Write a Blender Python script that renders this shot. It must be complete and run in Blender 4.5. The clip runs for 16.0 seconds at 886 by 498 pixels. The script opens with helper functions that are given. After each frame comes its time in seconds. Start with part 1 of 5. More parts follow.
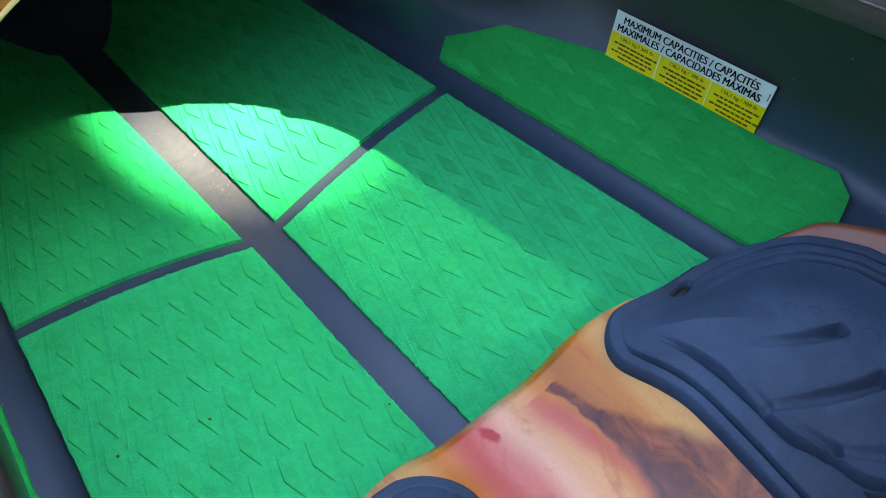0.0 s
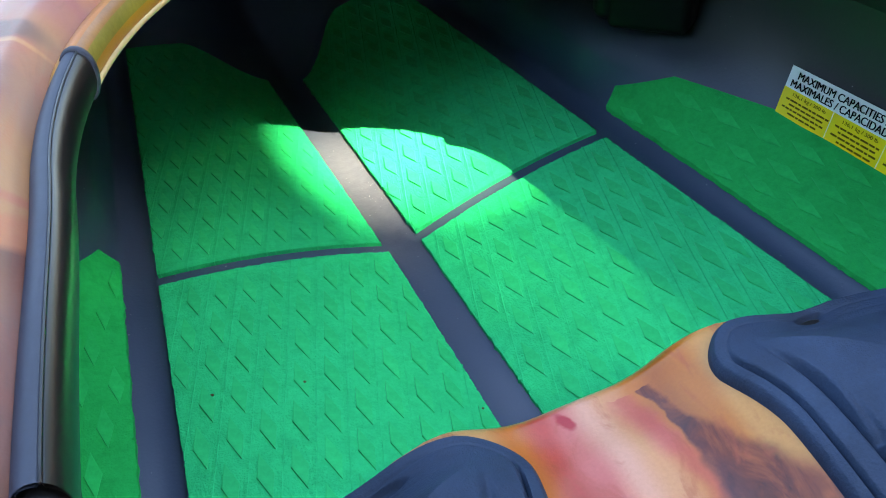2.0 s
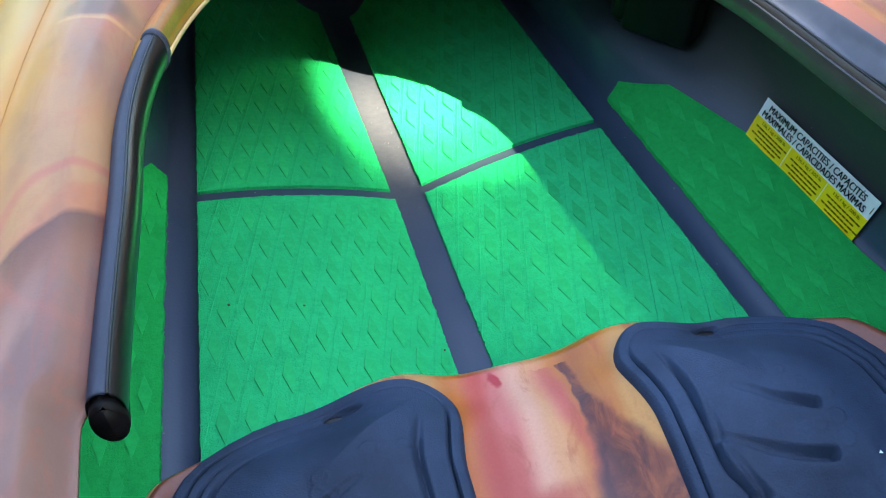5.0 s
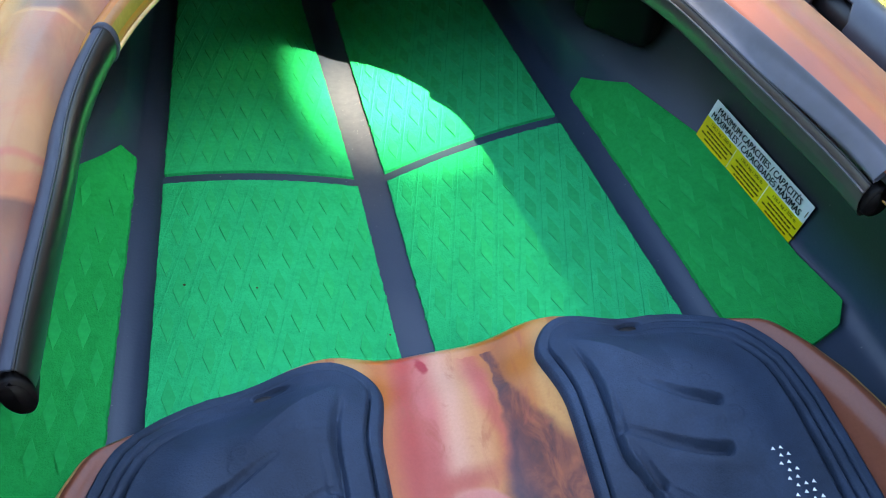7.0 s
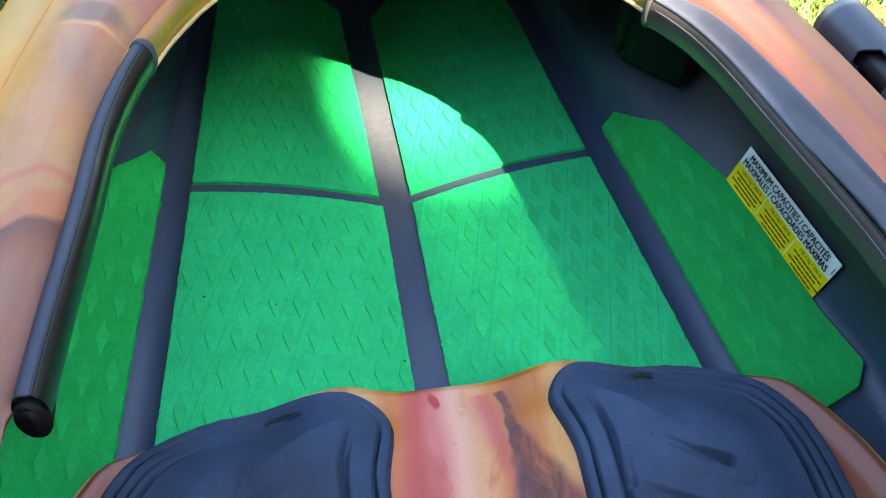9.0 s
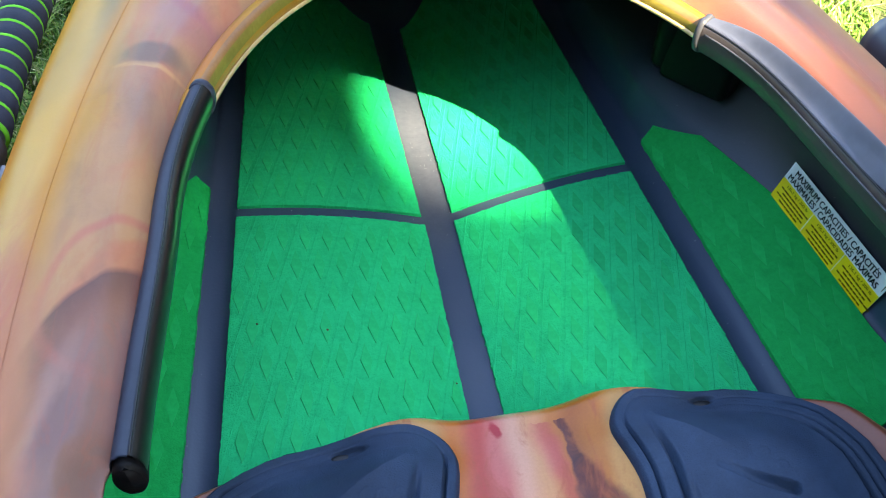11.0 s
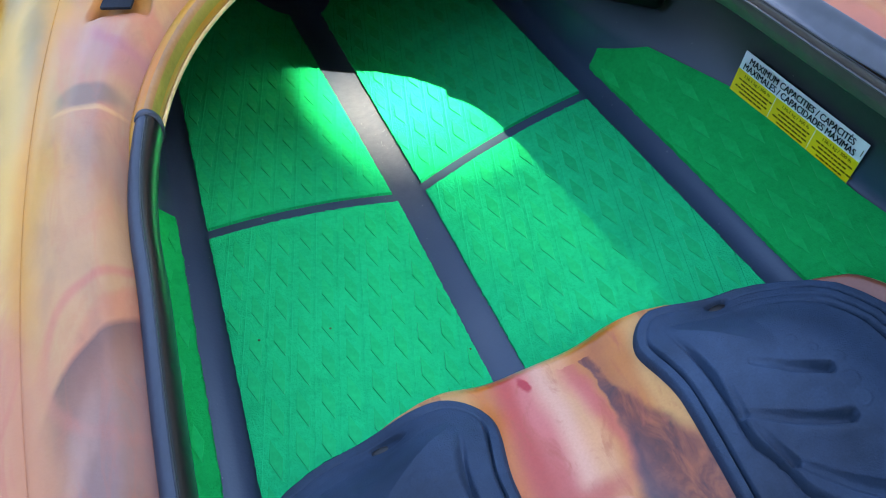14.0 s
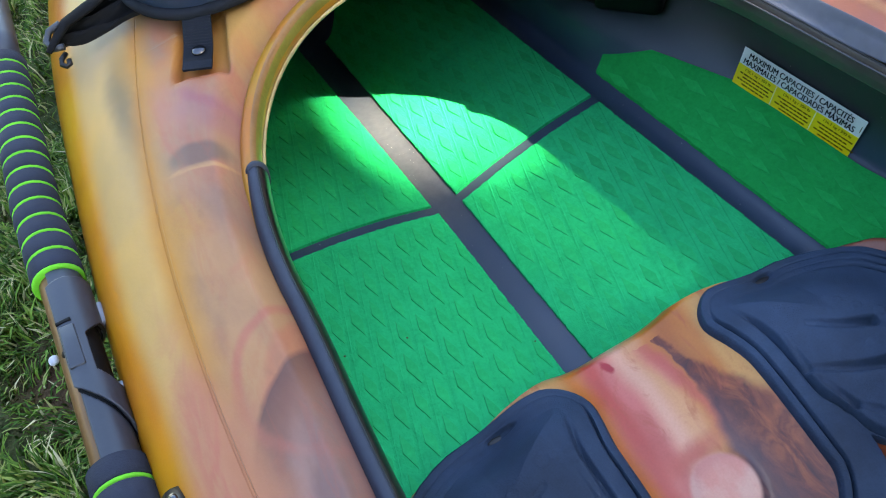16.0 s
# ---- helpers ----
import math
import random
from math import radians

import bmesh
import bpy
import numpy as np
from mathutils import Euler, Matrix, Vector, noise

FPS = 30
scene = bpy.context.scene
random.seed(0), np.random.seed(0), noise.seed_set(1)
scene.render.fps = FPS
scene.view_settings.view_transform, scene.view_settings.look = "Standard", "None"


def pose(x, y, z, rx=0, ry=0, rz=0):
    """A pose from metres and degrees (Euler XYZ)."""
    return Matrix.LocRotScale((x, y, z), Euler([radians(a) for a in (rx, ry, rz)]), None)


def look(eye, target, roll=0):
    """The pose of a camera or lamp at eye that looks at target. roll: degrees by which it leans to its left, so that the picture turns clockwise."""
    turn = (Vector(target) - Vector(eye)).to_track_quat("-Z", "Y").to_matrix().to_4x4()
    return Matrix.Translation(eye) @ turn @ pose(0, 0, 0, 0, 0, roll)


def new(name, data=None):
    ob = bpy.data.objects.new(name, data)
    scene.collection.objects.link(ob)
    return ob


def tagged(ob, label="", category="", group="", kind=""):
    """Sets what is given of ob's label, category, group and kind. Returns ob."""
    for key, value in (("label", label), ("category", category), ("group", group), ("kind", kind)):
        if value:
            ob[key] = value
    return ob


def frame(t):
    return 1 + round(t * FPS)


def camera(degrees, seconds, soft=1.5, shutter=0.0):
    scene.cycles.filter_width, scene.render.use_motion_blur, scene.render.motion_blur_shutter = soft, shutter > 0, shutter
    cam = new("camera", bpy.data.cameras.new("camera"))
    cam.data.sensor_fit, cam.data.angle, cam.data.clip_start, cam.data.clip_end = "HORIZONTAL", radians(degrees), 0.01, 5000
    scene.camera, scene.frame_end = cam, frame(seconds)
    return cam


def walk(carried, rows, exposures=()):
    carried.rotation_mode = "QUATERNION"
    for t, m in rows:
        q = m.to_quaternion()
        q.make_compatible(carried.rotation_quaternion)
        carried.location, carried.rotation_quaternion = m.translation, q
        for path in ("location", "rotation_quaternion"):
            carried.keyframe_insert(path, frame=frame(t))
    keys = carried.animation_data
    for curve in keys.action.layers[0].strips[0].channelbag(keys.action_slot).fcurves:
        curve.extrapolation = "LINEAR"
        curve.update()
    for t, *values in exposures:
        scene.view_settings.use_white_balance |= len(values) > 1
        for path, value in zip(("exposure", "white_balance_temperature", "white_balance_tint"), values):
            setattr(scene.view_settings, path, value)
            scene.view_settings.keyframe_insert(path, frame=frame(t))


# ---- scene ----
cam = camera(54.1, 16.0, soft=1.0)
METRES, EYE, TILT, LEAN, TURN = 0.8853, 0.5443, -48.773, 4.561, -38.877
AT_X, AT_Y = -0.1624, -0.5214
ROWS = [
    (0.0, 0.0, 0.0, 0.0, 0.0, 0.0, -0.0),
    (0.5, 0.0077, 0.028, -0.0172, 1.65, 0.62, -0.79),
    (1.0, 0.0268, 0.0515, -0.0283, 3.6, 2.98, -3.49),
    (1.5, 0.0435, 0.0413, -0.0604, 8.04, 7.31, -6.81),
    (2.0, 0.0654, 0.0213, -0.1055, 11.98, 8.09, -10.52),
    (2.5, 0.0964, -0.0081, -0.1337, 13.27, 8.44, -12.78),
    (3.0, 0.1178, -0.0373, -0.1267, 14.0, 7.91, -15.37),
    (3.5, 0.1242, -0.0554, -0.1164, 13.84, 7.47, -17.37),
    (4.0, 0.1225, -0.0809, -0.0871, 13.6, 6.94, -18.72),
    (4.5, 0.102, -0.1046, -0.0637, 13.51, 3.6, -19.59),
    (5.0, 0.1224, -0.1129, -0.0466, 13.5, 0.77, -19.75),
    (7.5, 0.1922, -0.1335, -0.006, 15.31, -1.34, -22.61),
    (8.0, 0.1861, -0.1337, 0.0038, 15.52, -1.37, -23.92),
    (10.5, 0.1542, -0.1338, 0.021, 16.79, -2.28, -26.27),
    (11.0, 0.126, -0.1499, 0.0295, 16.8, -2.74, -24.39),
    (11.5, 0.112, -0.14, 0.048, 16.39, -3.12, -19.69),
    (12.0, 0.0904, -0.1059, 0.0691, 14.2, -2.99, -12.28),
    (12.5, 0.0726, -0.0775, 0.0838, 12.76, -2.94, -10.02),
    (13.0, 0.0591, -0.0898, 0.0689, 13.35, -3.32, -9.79),
    (13.5, 0.0798, -0.1146, 0.0383, 13.63, -3.65, -10.09),
    (14.0, 0.1042, -0.1425, 0.0248, 13.6, -3.92, -10.61),
    (14.5, 0.1082, -0.1766, 0.0312, 13.47, -4.07, -10.71),
    (15.0, 0.0464, -0.1524, 0.073, 11.83, -4.13, -5.93),
    (15.5, 0.0133, -0.1676, 0.0725, 10.21, -4.06, -4.32),
    (16.0, -0.0036, -0.2496, 0.03, 9.28, -3.79, -4.51),
]
walk(cam, [(t, pose(AT_X, AT_Y, EYE, TILT, LEAN, TURN) @ pose(METRES * x, METRES * y, METRES * z, 90 + pitch, roll, yaw)) for t, x, y, z, yaw, pitch, roll in ROWS],
     [(0.0, 4.73, 7550, 10), (2.5, 4.81, 7200, 10), (5.0, 4.82, 7200, 10), (8.0, 4.79, 7350, 10), (10.2, 4.72, 7100, 10), (11.6, 4.61, 7000, 10), (13.2, 4.60, 6800, 10), (14.0, 4.78, 6750, 10),
      (14.5, 4.78, 6800, 10), (15.5, 4.70, 7050, 10), (16.0, 4.53, 7200, 10)])

# ---- light ----
SUN_WAY = Vector((0.37, -0.80, 1.0)).normalized()   # towards the sun
world = bpy.data.worlds.new("world")
scene.world = world
world.use_nodes = True
wn = world.node_tree
sky = wn.nodes.new("ShaderNodeTexSky")
sky.sky_type = "NISHITA"
sky.sun_disc = False
sky.ozone_density, sky.dust_density = 1.3, 0.7
sky.sun_elevation = math.asin(SUN_WAY.z)
sky.sun_rotation = math.atan2(SUN_WAY.x, SUN_WAY.y)
back = wn.nodes["Background"]
back.inputs["Strength"].default_value = 0.051
wn.links.new(sky.outputs["Color"], back.inputs["Color"])
lamp = bpy.data.lights.new("sun", "SUN")
lamp.energy, lamp.angle, lamp.color = 4.3, radians(0.53), (1.0, 0.85, 0.63)
sun = new("sun", lamp)
sun.matrix_world = look(SUN_WAY * 30, (0, 0, 0))


# ---- materials ----
def nodes_of(name, base=(0.5, 0.5, 0.5), rough=0.5, spec=0.5, metal=0.0):
    m = bpy.data.materials.new(name)
    m.use_nodes = True
    t = m.node_tree
    b = t.nodes["Principled BSDF"]
    b.inputs["Base Color"].default_value = (*base, 1)
    b.inputs["Roughness"].default_value = rough
    b.inputs["Specular IOR Level"].default_value = spec
    b.inputs["Metallic"].default_value = metal
    return m, t, b


def coords(t, scale=(1, 1, 1), move=(0, 0, 0), turn=(0, 0, 0)):
    c = t.nodes.new("ShaderNodeTexCoord")
    mp = t.nodes.new("ShaderNodeMapping")
    mp.inputs["Scale"].default_value = scale
    mp.inputs["Location"].default_value = move
    mp.inputs["Rotation"].default_value = turn
    t.links.new(c.outputs["Object"], mp.inputs["Vector"])
    return mp.outputs["Vector"]


def noise_tex(t, vec, scale, detail=4.0, rough=0.5, distort=0.0):
    n = t.nodes.new("ShaderNodeTexNoise")
    n.inputs["Scale"].default_value = scale
    n.inputs["Detail"].default_value = detail
    n.inputs["Roughness"].default_value = rough
    n.inputs["Distortion"].default_value = distort
    t.links.new(vec, n.inputs["Vector"])
    return n.outputs["Fac"]


def ramp(t, fac, stops, mode="LINEAR"):
    r = t.nodes.new("ShaderNodeValToRGB")
    r.color_ramp.interpolation = mode
    e = r.color_ramp.elements
    while len(e) < len(stops):
        e.new(0.5)
    for el, (p, c) in zip(e, stops):
        el.position = p
        el.color = (*c, 1) if len(c) == 3 else c
    t.links.new(fac, r.inputs["Fac"])
    return r.outputs["Color"]


def mix(t, fac, a, b, how="MIX"):
    n = t.nodes.new("ShaderNodeMix")
    n.data_type, n.blend_type = "RGBA", how
    for sock, v in ((n.inputs[0], fac), (n.inputs[6], a), (n.inputs[7], b)):
        if isinstance(v, bpy.types.NodeSocket):
            t.links.new(v, sock)
        else:
            sock.default_value = v if isinstance(v, (int, float)) else (*v, 1)
    return n.outputs[2]


def calc(t, op, a, b=0.0, c=0.0):
    n = t.nodes.new("ShaderNodeMath")
    n.operation = op
    for sock, v in zip(n.inputs, (a, b, c)):
        if isinstance(v, bpy.types.NodeSocket):
            t.links.new(v, sock)
        else:
            sock.default_value = v
    return n.outputs[0]


def axes(t, warp=0.0, scale=12.0):
    """x and y of a point, drawn about a little by noise."""
    sep = t.nodes.new("ShaderNodeSeparateXYZ")
    t.links.new(coords(t), sep.inputs[0])
    x, y = sep.outputs["X"], sep.outputs["Y"]
    if warp:
        w1 = noise_tex(t, coords(t, (1, 1, 1), (1.7, 0.4, 0)), scale, 4, 0.55)
        w2 = noise_tex(t, coords(t, (1, 1, 1), (0.2, 2.4, 0)), scale, 4, 0.55)
        x = calc(t, "MULTIPLY_ADD", calc(t, "SUBTRACT", w1, 0.5), warp, x)
        y = calc(t, "MULTIPLY_ADD", calc(t, "SUBTRACT", w2, 0.5), warp, y)
    return x, y


def blot(t, xy, at, size, turn=0.0, soft=0.5):
    """A soft oval stain: 1 inside, 0 outside."""
    dx, dy = calc(t, "SUBTRACT", xy[0], at[0]), calc(t, "SUBTRACT", xy[1], at[1])
    c, s = math.cos(turn), math.sin(turn)
    u = calc(t, "ADD", calc(t, "MULTIPLY", dx, c / size[0]), calc(t, "MULTIPLY", dy, s / size[0]))
    v = calc(t, "ADD", calc(t, "MULTIPLY", dx, -s / size[1]), calc(t, "MULTIPLY", dy, c / size[1]))
    d = calc(t, "SQRT", calc(t, "ADD", calc(t, "MULTIPLY", u, u), calc(t, "MULTIPLY", v, v)))
    return ramp(t, calc(t, "MULTIPLY", d, 0.5), [(max(0.0, 0.5 - soft * 0.5), (1, 1, 1)), (0.5 + soft * 0.25, (0, 0, 0))], "EASE")


def bump(t, b, height, strength, dist=0.001):
    n = t.nodes.new("ShaderNodeBump")
    n.inputs["Strength"].default_value = strength
    n.inputs["Distance"].default_value = dist
    t.links.new(height, n.inputs["Height"])
    t.links.new(n.outputs["Normal"], b.inputs["Normal"])


def plain(name, base, rough=0.5, spec=0.5, metal=0.0, grain=300, amount=0.25, relief=0.15):
    """A surface of one colour with grain, faint blotches and fine relief."""
    m, t, b = nodes_of(name, base, rough, spec, metal)
    v = coords(t)
    fine = noise_tex(t, v, grain, 3, 0.6)
    wide = noise_tex(t, v, 14, 4, 0.6)
    lo, hi = [c * (1 - amount) for c in base], [min(1, c * (1 + amount)) for c in base]
    c1 = ramp(t, wide, [(0.3, lo), (0.7, hi)])
    c2 = ramp(t, fine, [(0.3, (1 - amount * 0.5,) * 3), (0.7, (1, 1, 1))])
    t.links.new(mix(t, 1.0, c1, c2, "MULTIPLY"), b.inputs["Base Color"])
    bump(t, b, fine, relief)
    return m


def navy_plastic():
    m, t, b = nodes_of("navy_plastic", (0.03, 0.04, 0.075), 0.5, 0.6)
    v = coords(t)
    wide = noise_tex(t, v, 9, 5, 0.6)
    fine = noise_tex(t, v, 420, 2, 0.5)
    speck = noise_tex(t, v, 330, 1, 0.4)
    c = ramp(t, wide, [(0.3, (0.027, 0.044, 0.078)), (0.7, (0.037, 0.057, 0.096))])
    dust = ramp(t, speck, [(0.795, (0, 0, 0)), (0.82, (0.7, 0.7, 0.7))])
    # upper sides: a more neutral grey than the floor, the rim's shade painted in
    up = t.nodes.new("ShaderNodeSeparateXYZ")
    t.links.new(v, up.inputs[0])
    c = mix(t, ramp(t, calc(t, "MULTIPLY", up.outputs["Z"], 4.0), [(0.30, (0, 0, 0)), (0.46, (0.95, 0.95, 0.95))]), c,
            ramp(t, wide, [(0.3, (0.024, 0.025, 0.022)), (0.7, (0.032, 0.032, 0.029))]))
    # paler, greyer oval: the sun on the keel channel put into its colour
    c = mix(t, calc(t, "MULTIPLY", blot(t, axes(t, 0.01, 30), (0.0, 0.125), (0.045, 0.150), 0.0, 0.7), 0.65), c,
            ramp(t, noise_tex(t, v, 120, 4, 0.65), [(0.35, (0.051, 0.056, 0.067)), (0.65, (0.075, 0.080, 0.092))]))
    t.links.new(mix(t, dust, c, (0.34, 0.33, 0.32)), b.inputs["Base Color"])
    t.links.new(ramp(t, wide, [(0.3, (0.42,) * 3), (0.7, (0.52,) * 3)]), b.inputs["Roughness"])
    bump(t, b, fine, 0.25, 0.0006)
    return m


LOZ_X, LOZ_Y = 0.0215, 0.076                                # spacing of the lozenges pressed into the foam


def green_foam(name, low, high, rough, grain, ridge=0.0):
    """Closed-cell foam: blotchy green, scuffed, with a skin that is coarse or pressed smooth."""
    m, t, b = nodes_of(name, low, rough, 0.05)
    v = coords(t)
    wide = noise_tex(t, v, 11, 6, 0.65)
    c = ramp(t, wide, [(0.28, low), (0.72, high)])
    scuff = noise_tex(t, coords(t, (1, 1, 1), (3, 1, 0)), 55, 6, 0.7)
    c = mix(t, ramp(t, scuff, [(0.50, (0, 0, 0)), (0.72, (0.45, 0.45, 0.45))]), c, [q * 0.66 for q in low])
    mott = noise_tex(t, coords(t, (1, 1, 1), (1, 5, 0)), 190, 4, 0.7)
    c = mix(t, 1.0, c, ramp(t, mott, [(0.32, (0.86,) * 3), (0.62, (1.0,) * 3)]), "MULTIPLY")
    oi = t.nodes.new("ShaderNodeObjectInfo")
    c = mix(t, 1.0, c, ramp(t, oi.outputs["Random"], [(0.0, (0.88,) * 3), (1.0, (1.0,) * 3)]), "MULTIPLY")
    t.links.new(c, b.inputs["Base Color"])
    t.links.new(ramp(t, scuff, [(0.3, (rough - 0.08,) * 3), (0.7, (rough + 0.08,) * 3)]), b.inputs["Roughness"])
    cells = noise_tex(t, v, 620, 3, 0.65)
    hair = noise_tex(t, coords(t, (1, 0.35, 1), (2, 2, 0), (0, 0, 0.3)), 480, 3, 0.6)
    height = calc(t, "MULTIPLY", mix(t, 0.4, cells, hair), grain * 0.0014)
    if ridge:
        # slanting ridges that run on from lozenge to lozenge, steep on one side
        x, y = axes(t, 0.0008, 60)
        q = calc(t, "FRACT", calc(t, "SUBTRACT", calc(t, "DIVIDE", x, LOZ_X), calc(t, "DIVIDE", y, LOZ_Y)))
        fade = ramp(t, noise_tex(t, coords(t, (1, 1, 1), (7, 2, 0)), 40, 3, 0.6), [(0.35, (0.35,) * 3), (0.6, (1.0,) * 3)])
        rise = ramp(t, q, [(0.0, (0, 0, 0)), (0.36, (0, 0, 0)), (0.485, (1, 1, 1)), (0.515, (0, 0, 0))])
        height = calc(t, "MULTIPLY_ADD", calc(t, "MULTIPLY", rise, fade), ridge, height)
    bump(t, b, height, 1.0, 1.0)
    return m


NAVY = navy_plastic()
GREEN = green_foam("green_foam", (0.0050, 0.45, 0.145), (0.006, 0.56, 0.188), 0.70, 1.0, 0.0007)
GREEN_SKIN = green_foam("green_foam_pressed_skin", (0.006, 0.43, 0.128), (0.008, 0.53, 0.162), 0.50, 0.15)
# side pads: the same foam, their dimmer light put into a deeper green
GREEN_SHADED = green_foam("green_foam_shaded", (0.002, 0.41, 0.080), (0.003, 0.50, 0.103), 0.80, 0.7)
GREEN_SHADED_SKIN = green_foam("green_foam_pressed_skin_shaded", (0.003, 0.45, 0.092), (0.004, 0.55, 0.118), 0.56, 0.15)
def deck_plastic():
    """Tan, peach and mauve melting into one another, with pink streaks, cream and amber towards the outer edges."""
    m, t, b = nodes_of("swirled_deck_plastic", (0.5, 0.3, 0.2), 0.42, 0.18)
    big = noise_tex(t, coords(t, (1.2, 0.8, 1), (0.31, 0.12, 0)), 5.0, 3, 0.45, 0.9)
    c = ramp(t, big, [(0.30, (0.50, 0.27, 0.10)), (0.43, (0.48, 0.27, 0.15)), (0.55, (0.41, 0.25, 0.160)), (0.68, (0.30, 0.200, 0.170))], "EASE")
    pink = noise_tex(t, coords(t, (1.5, 0.5, 1), (0.6, 1.3, 0), (0, 0, -0.7)), 10, 4, 0.55, 1.2)
    c = mix(t, ramp(t, pink, [(0.47, (0, 0, 0)), (0.60, (0.48, 0.48, 0.48)), (0.74, (0.1, 0.1, 0.1))], "EASE"), c, (0.50, 0.15, 0.11))
    plum = noise_tex(t, coords(t, (1.5, 0.7, 1), (3.4, 0.2, 0), (0, 0, -0.5)), 7, 5, 0.55, 1.0)
    c = mix(t, ramp(t, plum, [(0.55, (0, 0, 0)), (0.66, (0.45, 0.45, 0.45)), (0.74, (0.2, 0.2, 0.2))], "EASE"), c, (0.30, 0.165, 0.125))
    xy = axes(t, 0.022, 22)
    # patches of the port deck: mauve with an amber hem, a rosy pigment arc, dark plum behind it
    fx, fy = axes(t, 0.007, 30)

    def ring(cx, cy):
        return calc(t, "SQRT", calc(t, "ADD", calc(t, "POWER", calc(t, "SUBTRACT", fx, cx), 2.0), calc(t, "POWER", calc(t, "SUBTRACT", fy, cy), 2.0)))

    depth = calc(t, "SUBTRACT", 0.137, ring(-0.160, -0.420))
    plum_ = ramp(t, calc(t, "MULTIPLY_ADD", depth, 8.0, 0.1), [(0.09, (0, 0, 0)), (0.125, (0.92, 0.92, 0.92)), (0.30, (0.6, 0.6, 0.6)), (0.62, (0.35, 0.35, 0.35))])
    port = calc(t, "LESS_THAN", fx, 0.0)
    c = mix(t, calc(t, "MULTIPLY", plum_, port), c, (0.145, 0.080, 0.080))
    inside = ramp(t, calc(t, "MULTIPLY", depth, 10.0), [(0.08, (0, 0, 0)), (0.42, (0.8, 0.8, 0.8))], "EASE")
    c = mix(t, calc(t, "MULTIPLY", inside, port), c, ramp(t, big, [(0.38, (0.30, 0.185, 0.175)), (0.60, (0.22, 0.15, 0.165))]))
    arc = calc(t, "ABSOLUTE", calc(t, "SUBTRACT", ring(-0.214, -0.322), 0.0588))
    fade = ramp(t, calc(t, "MULTIPLY_ADD", fy, 5.0, 2.2), [(0.25, (0, 0, 0)), (0.60, (1, 1, 1))])
    c = mix(t, calc(t, "MULTIPLY", ramp(t, calc(t, "MULTIPLY", arc, 40.0), [(0.03, (0.6, 0.6, 0.6)), (0.26, (0, 0, 0))], "EASE"), fade), c, (0.48, 0.15, 0.13))
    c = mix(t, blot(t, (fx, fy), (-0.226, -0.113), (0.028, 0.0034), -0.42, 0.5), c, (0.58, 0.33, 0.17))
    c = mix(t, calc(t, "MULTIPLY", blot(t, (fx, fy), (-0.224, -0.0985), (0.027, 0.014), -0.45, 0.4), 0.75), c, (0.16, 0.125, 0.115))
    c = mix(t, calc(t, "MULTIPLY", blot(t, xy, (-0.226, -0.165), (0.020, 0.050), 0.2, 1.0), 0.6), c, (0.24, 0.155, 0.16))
    c = mix(t, calc(t, "MULTIPLY", blot(t, xy, (-0.196, -0.070), (0.016, 0.040), 0.4, 1.0), 0.6), c, (0.46, 0.16, 0.14))
    # soft shadow of the strap, painted as a grey-brown smear
    c = mix(t, calc(t, "MULTIPLY", blot(t, xy, (-0.264, 0.035), (0.018, 0.075), -0.22, 0.9), 0.75), c, (0.19, 0.15, 0.12))
    c = mix(t, calc(t, "MULTIPLY", blot(t, xy, (-0.165, 0.035), (0.050, 0.045), -0.4, 1.0), 0.8), c, (0.50, 0.23, 0.05))
    c = mix(t, calc(t, "MULTIPLY", blot(t, xy, (-0.184, 0.030), (0.024, 0.046), -0.35, 0.8), 0.9), c, (0.62, 0.27, 0.05))
    c = mix(t, calc(t, "MULTIPLY", blot(t, xy, (-0.192, -0.004), (0.030, 0.014), -0.5, 0.9), 0.8), c, (0.42, 0.10, 0.045))
    c = mix(t, calc(t, "MULTIPLY", blot(t, xy, (-0.205, -0.045), (0.022, 0.052), 0.35, 1.0), 0.7), c, (0.34, 0.20, 0.22))
    c = mix(t, calc(t, "MULTIPLY", blot(t, xy, (-0.200, -0.040), (0.006, 0.045), 0.5, 0.9), 0.55), c, (0.36, 0.13, 0.18))
    star = ramp(t, xy[0], [(0.06, (0, 0, 0)), (0.16, (0.75, 0.75, 0.75))])
    c = mix(t, star, c, ramp(t, big, [(0.38, (0.28, 0.135, 0.085)), (0.58, (0.25, 0.115, 0.100))], "EASE"))
    c = mix(t, calc(t, "MULTIPLY", blot(t, xy, (0.262, -0.03), (0.050, 0.24), 0.25, 0.8), 0.8), c, (0.31, 0.125, 0.110))
    c = mix(t, calc(t, "MULTIPLY", blot(t, xy, (0.268, -0.14), (0.022, 0.09), 0.2, 1.0), 0.7), c, (0.27, 0.12, 0.125))
    # pale sheen on the plum, painted in as a thin streak
    c = mix(t, calc(t, "MULTIPLY", blot(t, xy, (-0.262, -0.400), (0.007, 0.050), -0.3, 0.9), 0.6), c, (0.42, 0.26, 0.24))
    streak = noise_tex(t, coords(t, (1.0, 0.35, 1), (0.9, 0.1, 0), (0, 0, -0.35)), 34, 4, 0.55, 0.8)
    rosy = ramp(t, streak, [(0.50, (0.25, 0.25, 0.25)), (0.60, (0.8, 0.8, 0.8)), (0.70, (0.3, 0.3, 0.3))], "EASE")
    thread = noise_tex(t, coords(t, (1.0, 0.30, 1), (2.9, 1.1, 0), (0, 0, -0.6)), 46, 5, 0.6, 1.4)
    c = mix(t, ramp(t, thread, [(0.50, (0, 0, 0)), (0.60, (0.16, 0.16, 0.16)), (0.72, (0, 0, 0))], "EASE"), c, (0.44, 0.13, 0.09))
